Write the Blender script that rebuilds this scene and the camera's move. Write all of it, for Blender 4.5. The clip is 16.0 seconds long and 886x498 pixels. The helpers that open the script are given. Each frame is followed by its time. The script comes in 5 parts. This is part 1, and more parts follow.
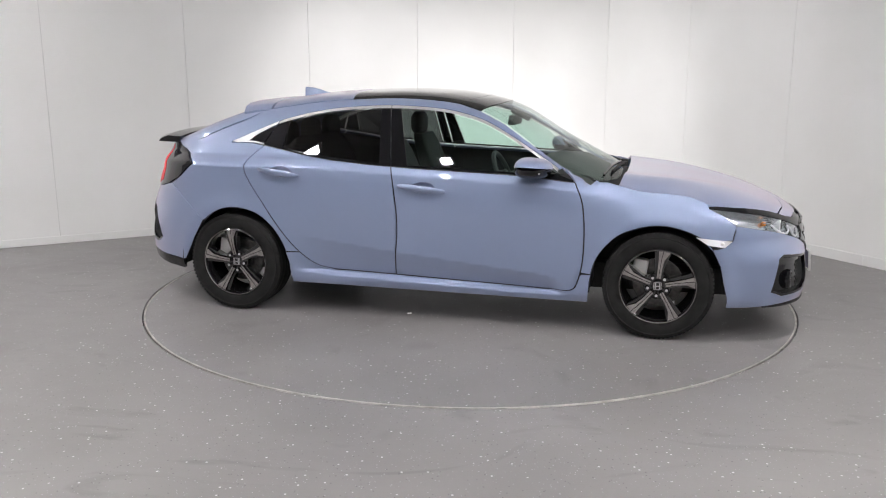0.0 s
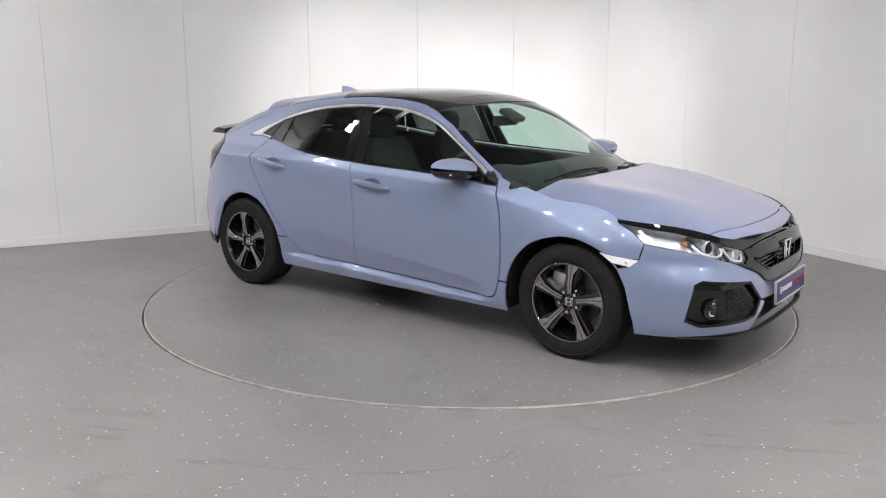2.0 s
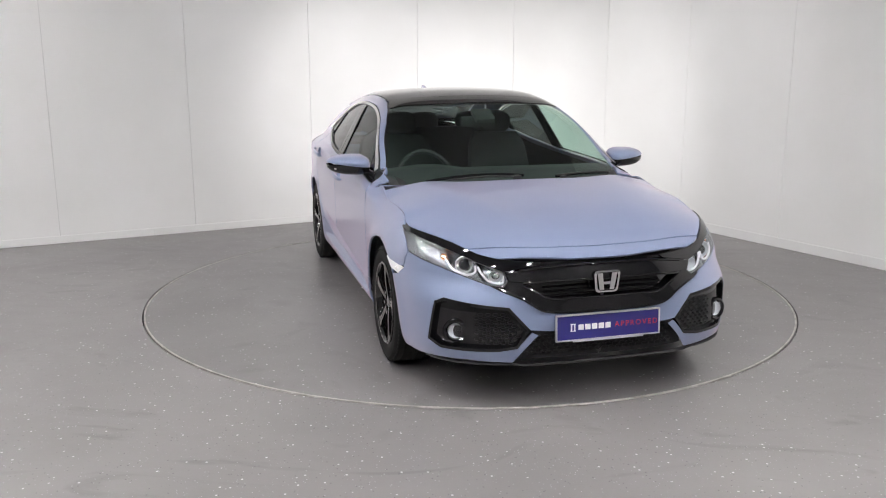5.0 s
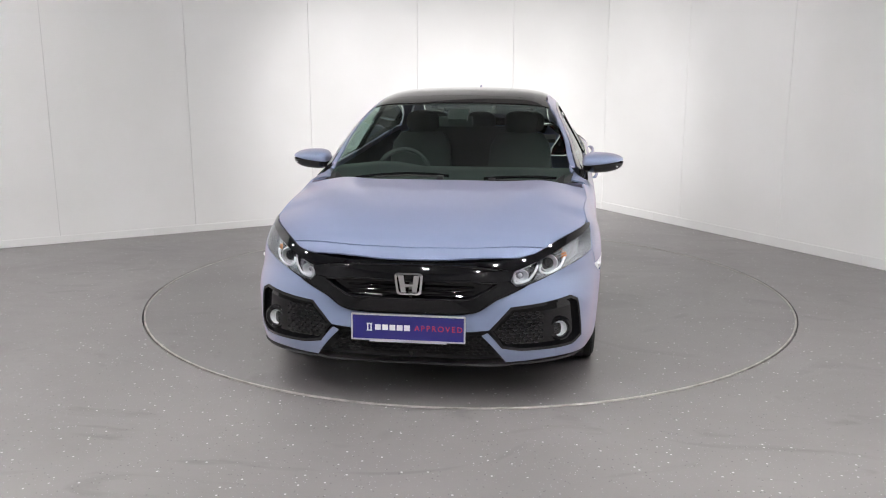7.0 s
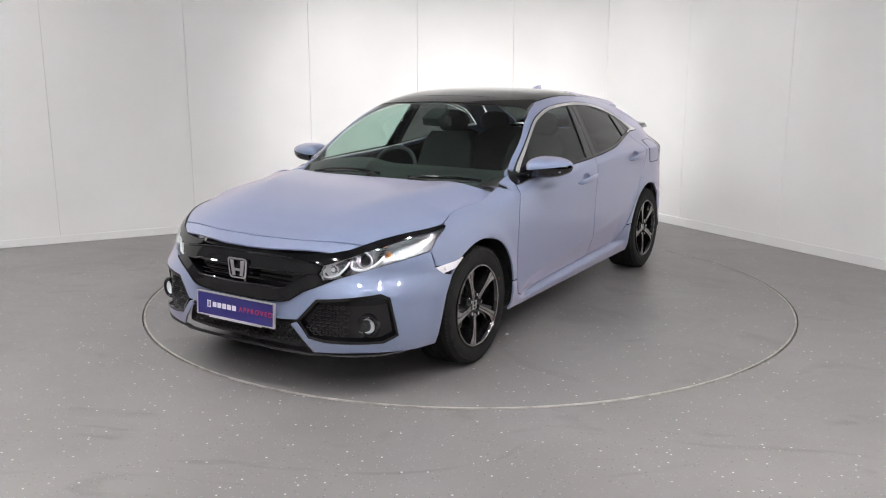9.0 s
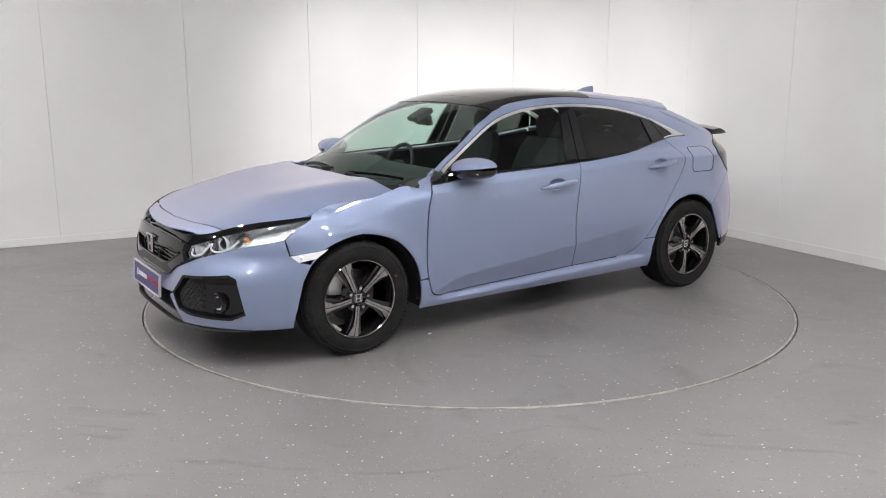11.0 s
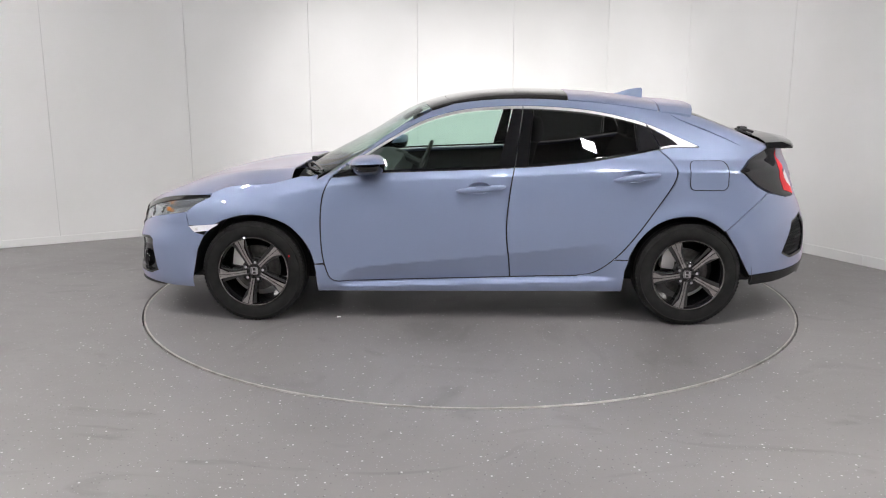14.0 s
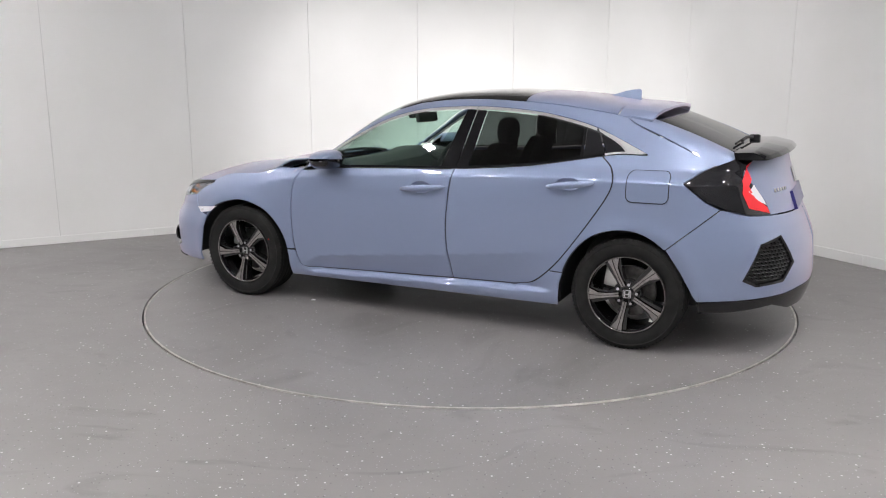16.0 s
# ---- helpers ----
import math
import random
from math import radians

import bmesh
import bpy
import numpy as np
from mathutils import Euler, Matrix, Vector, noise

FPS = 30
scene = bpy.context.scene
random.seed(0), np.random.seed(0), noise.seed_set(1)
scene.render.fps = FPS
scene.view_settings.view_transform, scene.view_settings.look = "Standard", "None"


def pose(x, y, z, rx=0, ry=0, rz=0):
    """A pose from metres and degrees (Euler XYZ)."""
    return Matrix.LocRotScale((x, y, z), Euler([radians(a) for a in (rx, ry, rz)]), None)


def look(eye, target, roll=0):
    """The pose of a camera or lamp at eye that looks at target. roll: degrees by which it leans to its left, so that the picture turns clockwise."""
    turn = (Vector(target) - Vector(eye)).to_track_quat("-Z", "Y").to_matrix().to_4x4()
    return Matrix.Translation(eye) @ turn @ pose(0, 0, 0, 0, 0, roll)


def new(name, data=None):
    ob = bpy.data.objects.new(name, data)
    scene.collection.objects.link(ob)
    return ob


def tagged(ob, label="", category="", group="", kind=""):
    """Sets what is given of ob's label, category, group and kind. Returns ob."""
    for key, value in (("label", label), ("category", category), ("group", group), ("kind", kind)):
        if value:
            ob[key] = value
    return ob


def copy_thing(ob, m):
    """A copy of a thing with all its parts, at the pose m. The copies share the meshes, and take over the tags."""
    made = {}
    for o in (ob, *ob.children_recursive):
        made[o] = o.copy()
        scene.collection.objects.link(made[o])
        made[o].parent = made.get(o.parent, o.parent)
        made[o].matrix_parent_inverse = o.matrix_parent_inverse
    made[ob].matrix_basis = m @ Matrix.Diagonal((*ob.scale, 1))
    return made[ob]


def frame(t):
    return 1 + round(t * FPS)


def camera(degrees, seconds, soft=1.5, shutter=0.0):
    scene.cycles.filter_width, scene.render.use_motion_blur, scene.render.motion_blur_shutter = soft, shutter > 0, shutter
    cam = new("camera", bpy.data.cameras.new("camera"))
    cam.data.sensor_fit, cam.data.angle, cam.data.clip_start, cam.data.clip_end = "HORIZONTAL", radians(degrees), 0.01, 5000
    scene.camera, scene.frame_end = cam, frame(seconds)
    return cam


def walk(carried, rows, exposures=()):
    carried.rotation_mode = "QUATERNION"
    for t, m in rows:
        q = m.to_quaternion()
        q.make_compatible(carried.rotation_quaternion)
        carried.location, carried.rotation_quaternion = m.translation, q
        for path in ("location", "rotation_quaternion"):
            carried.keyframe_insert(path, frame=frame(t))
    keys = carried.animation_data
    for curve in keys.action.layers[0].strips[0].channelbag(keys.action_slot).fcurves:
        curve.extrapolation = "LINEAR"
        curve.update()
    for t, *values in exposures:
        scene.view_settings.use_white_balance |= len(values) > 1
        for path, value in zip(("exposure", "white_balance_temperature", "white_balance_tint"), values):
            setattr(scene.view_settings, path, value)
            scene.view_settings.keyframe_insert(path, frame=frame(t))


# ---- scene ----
# The camera stands still; the car turns before it on a turntable.
cam = camera(55.69, 16.0, soft=1.1)
EYE = pose(0.0, -5.916, 1.547, 90 - 11.96, 0, 1.676)
walk(cam, [(0.0, EYE), (16.0, EYE)], exposures=[(0.0, -0.16), (16.0, -0.16)])

# The turntable's turn, clockwise from above: heading of the car in degrees at each second.
HEADING, TURN_RATE = -12.40, -12.0
CEILING = 4.0

world = bpy.data.worlds.new("studio_world")
world.use_nodes = True
scene.world = world
world.node_tree.nodes["Background"].inputs[0].default_value = (0.9, 0.95, 1.0, 1)
world.node_tree.nodes["Background"].inputs[1].default_value = 0.05


def spot(name, eye, target, watts, size_deg, blend, radius, color=(1, 0.975, 0.972)):
    data = bpy.data.lights.new(name, "SPOT")
    data.energy, data.spot_size, data.spot_blend, data.shadow_soft_size, data.color = watts, radians(size_deg), blend, radius, color
    ob = new(name, data)
    ob.matrix_world = look(eye, target)
    return tagged(ob, "", "lamp", "", "structure")


# Bare spots added at ceiling height to brighten the rounded corner behind the car.
ADDED_WASH = [((-1.2, -0.7, 3.9), (-0.55, 3.35, 0.35), 860, 50), ((0.7, -0.5, 3.9), (0.9, 4.1, 0.35), 930, 50), ((1.9, -0.9, 3.9), (1.95, 2.9, 0.35), 90, 50), ((0.4, -0.4, 3.9), (0.6, 3.9, 1.0), 340, 120)]
for eye_, aim_, watts_, cone_ in ADDED_WASH:
    spot("added_wash_spot", eye_, aim_, watts_, cone_, 1.0, 0.25)


# ---- materials ----
def material(name, color, rough=0.5, metal=0.0, coat=0.0, spec=0.5, coat_rough=0.03):
    m = bpy.data.materials.new(name)
    m.use_nodes = True
    b = m.node_tree.nodes["Principled BSDF"]
    b.inputs["Base Color"].default_value = (*color, 1)
    b.inputs["Roughness"].default_value = rough
    b.inputs["Metallic"].default_value = metal
    b.inputs["Coat Weight"].default_value = coat
    b.inputs["Coat Roughness"].default_value = coat_rough
    b.inputs["Specular IOR Level"].default_value = spec
    return m


def mottled(m, scale, low, high, coords="Object", detail=4.0, bump=0.0, bump_scale=None, rough=None):
    """Vary the base colour between low and high by noise, and roughen the surface."""
    nt = m.node_tree
    b = nt.nodes["Principled BSDF"]
    tc = nt.nodes.new("ShaderNodeTexCoord")
    n = nt.nodes.new("ShaderNodeTexNoise")
    n.inputs["Scale"].default_value, n.inputs["Detail"].default_value = scale, detail
    r = nt.nodes.new("ShaderNodeValToRGB")
    r.color_ramp.elements[0].position, r.color_ramp.elements[1].position = 0.32, 0.68
    r.color_ramp.elements[0].color, r.color_ramp.elements[1].color = (*low, 1), (*high, 1)
    nt.links.new(tc.outputs[coords], n.inputs["Vector"])
    nt.links.new(n.outputs["Fac"], r.inputs["Fac"])
    nt.links.new(r.outputs["Color"], b.inputs["Base Color"])
    if rough:
        mr = nt.nodes.new("ShaderNodeMapRange")
        mr.inputs["To Min"].default_value, mr.inputs["To Max"].default_value = rough
        nt.links.new(n.outputs["Fac"], mr.inputs["Value"])
        nt.links.new(mr.outputs["Result"], b.inputs["Roughness"])
    if bump:
        n2 = nt.nodes.new("ShaderNodeTexNoise")
        n2.inputs["Scale"].default_value = bump_scale or scale * 20
        bp = nt.nodes.new("ShaderNodeBump")
        bp.inputs["Strength"].default_value, bp.inputs["Distance"].default_value = bump, 0.002
        nt.links.new(tc.outputs[coords], n2.inputs["Vector"])
        nt.links.new(n2.outputs["Fac"], bp.inputs["Height"])
        nt.links.new(bp.outputs["Normal"], b.inputs["Normal"])
    return m


def floor_material(name, base, seed):
    """Grey vinyl floor with light and dark flecks, scuffs and worn patches."""
    m = material(name, base, 0.45)
    nt = m.node_tree
    b = nt.nodes["Principled BSDF"]
    tc = nt.nodes.new("ShaderNodeTexCoord")
    mp = nt.nodes.new("ShaderNodeMapping")
    mp.inputs["Location"].default_value = (seed, seed * 0.7, 0)
    nt.links.new(tc.outputs["Object"], mp.inputs["Vector"])

    def ramp(src, stops):
        r = nt.nodes.new("ShaderNodeValToRGB")
        r.color_ramp.elements[0].position, r.color_ramp.elements[1].position = stops[0][0], stops[1][0]
        r.color_ramp.elements[0].color, r.color_ramp.elements[1].color = stops[0][1], stops[1][1]
        nt.links.new(src, r.inputs["Fac"])
        return r.outputs["Color"]

    def mix(kind, fac, a, c):
        x = nt.nodes.new("ShaderNodeMix")
        x.data_type, x.blend_type = "RGBA", kind
        for sock, v in ((x.inputs[0], fac), (x.inputs[6], a), (x.inputs[7], c)):
            if hasattr(v, "is_linked"):
                nt.links.new(v, sock)
            else:
                sock.default_value = v
        return x.outputs[2]

    def grey(v):
        return (v, v, v, 1)

    big = nt.nodes.new("ShaderNodeTexNoise")
    big.inputs["Scale"].default_value, big.inputs["Detail"].default_value = 0.9, 6.0
    nt.links.new(mp.outputs[0], big.inputs["Vector"])
    col = mix("MULTIPLY", 1.0, (*base, 1), ramp(big.outputs["Fac"], [(0.3, grey(0.85)), (0.7, grey(1.1))]))
    # long scuffs
    ms = nt.nodes.new("ShaderNodeMapping")
    ms.inputs["Scale"].default_value, ms.inputs["Rotation"].default_value = (0.9, 1.9, 1), (0, 0, 0.9)
    nt.links.new(mp.outputs[0], ms.inputs["Vector"])
    sc = nt.nodes.new("ShaderNodeTexNoise")
    sc.inputs["Scale"].default_value, sc.inputs["Detail"].default_value, sc.inputs["Distortion"].default_value = 1.1, 9.0, 2.6
    nt.links.new(ms.outputs[0], sc.inputs["Vector"])
    col = mix("MULTIPLY", 1.0, col, ramp(sc.outputs["Fac"], [(0.30, grey(0.74)), (0.43, grey(1.0))]))
    # flecks of two sizes
    for scale, thr, tint in ((19.0, 0.062, (0.68, 0.68, 0.69, 1)), (33.0, 0.08, (0.06, 0.06, 0.065, 1)), (47.0, 0.08, (0.42, 0.42, 0.43, 1))):
        v = nt.nodes.new("ShaderNodeTexVoronoi")
        v.inputs["Scale"].default_value = scale
        nt.links.new(mp.outputs[0], v.inputs["Vector"])
        col = mix("MIX", ramp(v.outputs["Distance"], [(thr, grey(0.8)), (thr + 0.05, grey(0))]), col, tint)
    nt.links.new(col, b.inputs["Base Color"])
    rr = nt.nodes.new("ShaderNodeMapRange")
    rr.inputs["To Min"].default_value, rr.inputs["To Max"].default_value = 0.30, 0.48
    nt.links.new(sc.outputs["Fac"], rr.inputs["Value"])
    nt.links.new(rr.outputs["Result"], b.inputs["Roughness"])
    fine = nt.nodes.new("ShaderNodeTexNoise")
    fine.inputs["Scale"].default_value = 160.0
    nt.links.new(mp.outputs[0], fine.inputs["Vector"])
    bp = nt.nodes.new("ShaderNodeBump")
    bp.inputs["Strength"].default_value, bp.inputs["Distance"].default_value = 0.12, 0.002
    nt.links.new(fine.outputs["Fac"], bp.inputs["Height"])
    nt.links.new(bp.outputs["Normal"], b.inputs["Normal"])
    return m


def glass(name, color, rough=0.0, mixin=0.85):
    """Thin sheet glass: a tinted pane that lets light through and mirrors it by Fresnel."""
    m = bpy.data.materials.new(name)
    m.use_nodes = True
    nt = m.node_tree
    nt.nodes.clear()
    out = nt.nodes.new("ShaderNodeOutputMaterial")
    tr = nt.nodes.new("ShaderNodeBsdfTransparent")
    tr.inputs[0].default_value = (*color, 1)
    gl = nt.nodes.new("ShaderNodeBsdfGlossy")
    gl.inputs["Roughness"].default_value = rough
    lw = nt.nodes.new("ShaderNodeLayerWeight")
    lw.inputs["Blend"].default_value = 0.5
    pw = nt.nodes.new("ShaderNodeMath")
    pw.operation = "POWER"
    pw.inputs[1].default_value = 5.0
    ma = nt.nodes.new("ShaderNodeMath")
    ma.operation = "MULTIPLY_ADD"
    ma.inputs[1].default_value, ma.inputs[2].default_value = 0.90, 0.075
    mx = nt.nodes.new("ShaderNodeMixShader")
    nt.links.new(lw.outputs["Facing"], pw.inputs[0])
    nt.links.new(pw.outputs[0], ma.inputs[0])
    nt.links.new(ma.outputs[0], mx.inputs[0])
    nt.links.new(tr.outputs[0], mx.inputs[1])
    nt.links.new(gl.outputs[0], mx.inputs[2])
    nt.links.new(mx.outputs[0], out.inputs[0])
    return m


def glowing(name, color, strength):
    m = material(name, color, 0.4)
    b = m.node_tree.nodes["Principled BSDF"]
    b.inputs["Emission Color"].default_value = (*color, 1)
    b.inputs["Emission Strength"].default_value = strength
    return m


M_WALL = mottled(material("wall_panel_white", (0.78, 0.78, 0.77), 0.55), 1.3, (0.76, 0.76, 0.745), (0.80, 0.80, 0.79), bump=0.05, bump_scale=60)
M_DARKWALL = mottled(material("dark_grey_wall", (0.17, 0.17, 0.17), 0.7), 1.5, (0.15, 0.15, 0.15), (0.19, 0.19, 0.19))
M_SEAM = material("panel_joint", (0.50, 0.50, 0.49), 0.8)
M_SKIRT = mottled(material("skirting_white", (0.76, 0.76, 0.75), 0.6), 3, (0.74, 0.74, 0.73), (0.78, 0.78, 0.77))
M_FLOOR = floor_material("grey_vinyl_floor", (0.193, 0.183, 0.182), 0.0)
M_TABLE = floor_material("grey_turntable_vinyl", (0.186, 0.177, 0.176), 5.3)
M_STEEL = mottled(material("worn_steel_edge", (0.5, 0.48, 0.45), 0.4, 0.7), 12, (0.35, 0.33, 0.30), (0.6, 0.58, 0.55))
M_PIT = material("dark_gap", (0.012, 0.012, 0.012), 0.9)
M_CEIL = mottled(material("ceiling_grey", (0.27, 0.27, 0.27), 0.8), 2, (0.24, 0.24, 0.24), (0.30, 0.30, 0.30))
M_LAMP = glowing("light_panel", (1.0, 0.972, 0.980), 650.0)
M_LAMP_FRAME = material("lamp_frame_white", (0.7, 0.7, 0.7), 0.4)

def pearl_paint():
    """Blue-grey pearl paint under a clear coat: fine flakes and a lilac sheen."""
    m = material("pearl_blue_grey_paint", (0.206, 0.256, 0.388), 0.42, 0.22, 1.0, 0.5, 0.012)
    nt = m.node_tree
    b = nt.nodes["Principled BSDF"]
    b.inputs["Coat IOR"].default_value = 1.6
    b.inputs["Sheen Weight"].default_value = 0.42
    b.inputs["Sheen Roughness"].default_value = 0.45
    b.inputs["Sheen Tint"].default_value = (1.0, 0.80, 0.98, 1)
    tc = nt.nodes.new("ShaderNodeTexCoord")
    for scale, sock, lo, hi in ((900.0, "Roughness", 0.34, 0.50), (2.5, "Metallic", 0.19, 0.25)):
        n = nt.nodes.new("ShaderNodeTexNoise")
        n.inputs["Scale"].default_value = scale
        mr = nt.nodes.new("ShaderNodeMapRange")
        mr.inputs["To Min"].default_value, mr.inputs["To Max"].default_value = lo, hi
        nt.links.new(tc.outputs["Object"], n.inputs["Vector"])
        nt.links.new(n.outputs["Fac"], mr.inputs["Value"])
        nt.links.new(mr.outputs["Result"], b.inputs[sock])
    return m


M_PAINT = pearl_paint()
M_LAMPBASE = material("grey_chrome_lamp_base", (0.62, 0.63, 0.65), 0.24, 0.75, 0.4)
M_LAMPBOWL = material("silver_lamp_bowl", (0.80, 0.81, 0.83), 0.30, 0.35, 0.6)
M_BLACK = material("gloss_black_plastic", (0.005, 0.005, 0.006), 0.05, 0, 0.3)
M_MATT = mottled(material("matt_black_plastic", (0.010, 0.010, 0.011), 0.55), 30, (0.008, 0.008, 0.009), (0.014, 0.014, 0.015))
M_CHROME = material("chrome", (0.78, 0.78, 0.80), 0.09, 1.0)
M_SATIN = material("satin_chrome_trim", (0.82, 0.81, 0.80), 0.30, 0.85)
M_GLASS = glass("green_tinted_glass", (0.66, 0.80, 0.74))
M_PRIVACY = glass("privacy_glass", (0.10, 0.105, 0.105))
M_ROOFGLASS = material("black_roof_glass", (0.012, 0.011, 0.011), 0.05, 0, 0.4)
M_CLEAR = glass("clear_lens", (0.93, 0.95, 0.96))
M_RED = material("red_lamp_plastic", (0.55, 0.012, 0.02), 0.12, 0, 0.8)
# Faint emission added to keep the red lamp plastic bright.
M_REDGLOW = glowing("red_light_bar_glow", (0.75, 0.02, 0.03), 0.12)
M_SMOKE = material("smoked_lamp_plastic", (0.014, 0.014, 0.016), 0.06, 0, 0.3)
M_AMBER = material("amber_bulb", (0.8, 0.25, 0.03), 0.25, 0, 0.5)
M_TYRE = mottled(material("tyre_rubber", (0.011, 0.011, 0.011), 0.8, spec=0.25), 14, (0.009, 0.009, 0.009), (0.016, 0.016, 0.0155), bump=0.1)
M_RIMBLACK = material("gloss_black_wheel_paint", (0.010, 0.010, 0.011), 0.1, 0.2, 1.0)
M_RIMCUT = mottled(material("machined_wheel_face", (0.46, 0.44, 0.43), 0.24, 0.95), 40, (0.38, 0.36, 0.35), (0.52, 0.50, 0.49))
M_DISC = mottled(material("brake_disc_steel", (0.12, 0.115, 0.11), 0.35, 0.9), 30, (0.08, 0.08, 0.075), (0.16, 0.155, 0.15))
M_PLATE = material("blue_show_plate", (0.020, 0.018, 0.16), 0.3, 0, 0.5)
M_WHITE = material("white_print", (0.8, 0.8, 0.82), 0.4)
M_REDPRINT = material("red_print", (0.45, 0.02, 0.05), 0.4)
M_SEAT = mottled(material("dark_grey_upholstery", (0.04, 0.04, 0.041), 0.7), 60, (0.03, 0.03, 0.031), (0.055, 0.055, 0.056), bump=0.3)
M_DASH = mottled(material("dark_dash_plastic", (0.045, 0.045, 0.046), 0.5), 80, (0.036, 0.036, 0.037), (0.06, 0.06, 0.061))
M_HEADLINE = material("pale_grey_headlining", (0.5, 0.5, 0.49), 0.9)


# ---- mesh helpers ----
def mesh_from(name, verts, faces, mat, smooth=True):
    me = bpy.data.meshes.new(name)
    me.from_pydata([tuple(v) for v in verts], [], [tuple(f) for f in faces])
    for m in (mat if isinstance(mat, (list, tuple)) else [mat]):
        me.materials.append(m)
    me.update()
    me.polygons.foreach_set("use_smooth", [smooth] * len(me.polygons))
    return me


def part(name, bm, mat, parent=None, label="", smooth=True, flat_angle=None):
    """Link a bmesh as one mesh object under its thing or part."""
    bmesh.ops.recalc_face_normals(bm, faces=bm.faces)
    me = bpy.data.meshes.new(name)
    bm.to_mesh(me)
    bm.free()
    for m in (mat if isinstance(mat, (list, tuple)) else [mat]):
        me.materials.append(m)
    me.polygons.foreach_set("use_smooth", [smooth] * len(me.polygons))
    if smooth:
        me.set_sharp_from_angle(angle=radians(flat_angle or 35))
    ob = new(name, me)
    ob.parent = parent
    if label:
        ob["label"] = label
    return ob


def box_bm(bm, cx, cy, cz, sx, sy, sz, bevel=0.0, m=None, seg=2):
    r = bmesh.ops.create_cube(bm, size=1.0, matrix=(m or Matrix()) @ Matrix.Translation((cx, cy, cz)) @ Matrix.Diagonal((sx, sy, sz, 1)))
    if bevel:
        edges = list({e for v in r["verts"] for e in v.link_edges})
        bmesh.ops.bevel(bm, geom=edges, offset=bevel, segments=seg, profile=0.7, affect="EDGES")


def disc_bm(bm, r1, r2, depth, m, seg=24):
    """A cylinder or cone along local z."""
    return bmesh.ops.create_cone(bm, cap_ends=True, segments=seg, radius1=r1, radius2=r2, depth=depth, matrix=m)


def lathe(name, profile, mat, parent=None, seg=48, label="", axis="y", mats=None, closed=False):
    """Turn a profile of (radius, along) about the y axis."""
    n = len(profile)
    verts, faces = [], []
    for i in range(seg):
        a = 2 * math.pi * i / seg
        for r, h in profile:
            verts.append((r * math.cos(a), h, r * math.sin(a)))
    for i in range(seg):
        j = (i + 1) % seg
        for k in range(n if closed else n - 1):
            l = (k + 1) % n
            faces.append((i * n + k, i * n + l, j * n + l, j * n + k))
    bm = bmesh.new()
    vs = [bm.verts.new(v) for v in verts]
    for f in faces:
        bm.faces.new([vs[i] for i in f])
    bmesh.ops.remove_doubles(bm, verts=bm.verts, dist=1e-5)
    return part(name, bm, mat, parent, label)


def tube(bm, path, radius, seg=8, flat=None):
    """A tube along a path; flat gives a second half-width for an oval strip."""
    pts = [Vector(p) for p in path]
    rings = []
    for i, p in enumerate(pts):
        d = (pts[min(i + 1, len(pts) - 1)] - pts[max(i - 1, 0)]).normalized()
        side = d.cross(Vector((0, 0, 1)))
        side = side.normalized() if side.length > 1e-3 else Vector((0, 1, 0))
        up = side.cross(d).normalized()
        rings.append([bm.verts.new(p + side * math.cos(a) * radius + up * math.sin(a) * (flat or radius)) for a in (2 * math.pi * k / seg for k in range(seg))])
    for a, b in zip(rings, rings[1:]):
        for k in range(seg):
            bm.faces.new((a[k], a[(k + 1) % seg], b[(k + 1) % seg], b[k]))
    for r in (rings[0], rings[-1]):
        bm.faces.new(r)


# ---- the studio ----
CORNER = Vector((1.162, 4.30))
DIR_L = Vector((-0.8707, -0.4919)).normalized()
DIR_R = Vector((0.5115, -0.8593)).normalized()
WALL_LEN, BEND = 10.6, 0.74


def bend_points(off=0.0, n=12):
    """The rounded inside corner, moved off metres into the room."""
    p0, p3 = CORNER + DIR_L * BEND, CORNER + DIR_R * BEND
    inward = (DIR_L + DIR_R).normalized()
    out = []
    for i in range(n + 1):
        t = i / n
        p = (1 - t) ** 2 * p0 + 2 * t * (1 - t) * CORNER + t * t * p3
        d = ((CORNER - p0) * (1 - t) + (p3 - CORNER) * t).normalized()
        nrm = Vector((d.y, -d.x))
        if nrm.dot(inward) < 0:
            nrm = -nrm
        out.append(p + nrm * off)
    return out


def strip(name, line, z0, z1, thick, mat, bevel=0.0):
    """An upright sheet of that thickness along a line; the line is its room side."""
    bm = bmesh.new()
    n = len(line)
    rows = []
    for i, p in enumerate(line):
        d = (line[min(i + 1, n - 1)] - line[max(i - 1, 0)]).normalized()
        nrm = Vector((d.y, -d.x))
        if nrm.dot(Vector((0, 0)) - p) > 0:
            nrm = -nrm
        q = p + nrm * thick
        rows.append([bm.verts.new((*p, z0)), bm.verts.new((*p, z1)), bm.verts.new((*q, z1)), bm.verts.new((*q, z0))])
    for a, b in zip(rows, rows[1:]):
        for k in range(4):
            bm.faces.new((a[k], b[k], b[(k + 1) % 4], a[(k + 1) % 4]))
    bm.faces.new(rows[0]), bm.faces.new(rows[-1])
    return part(name, bm, mat)


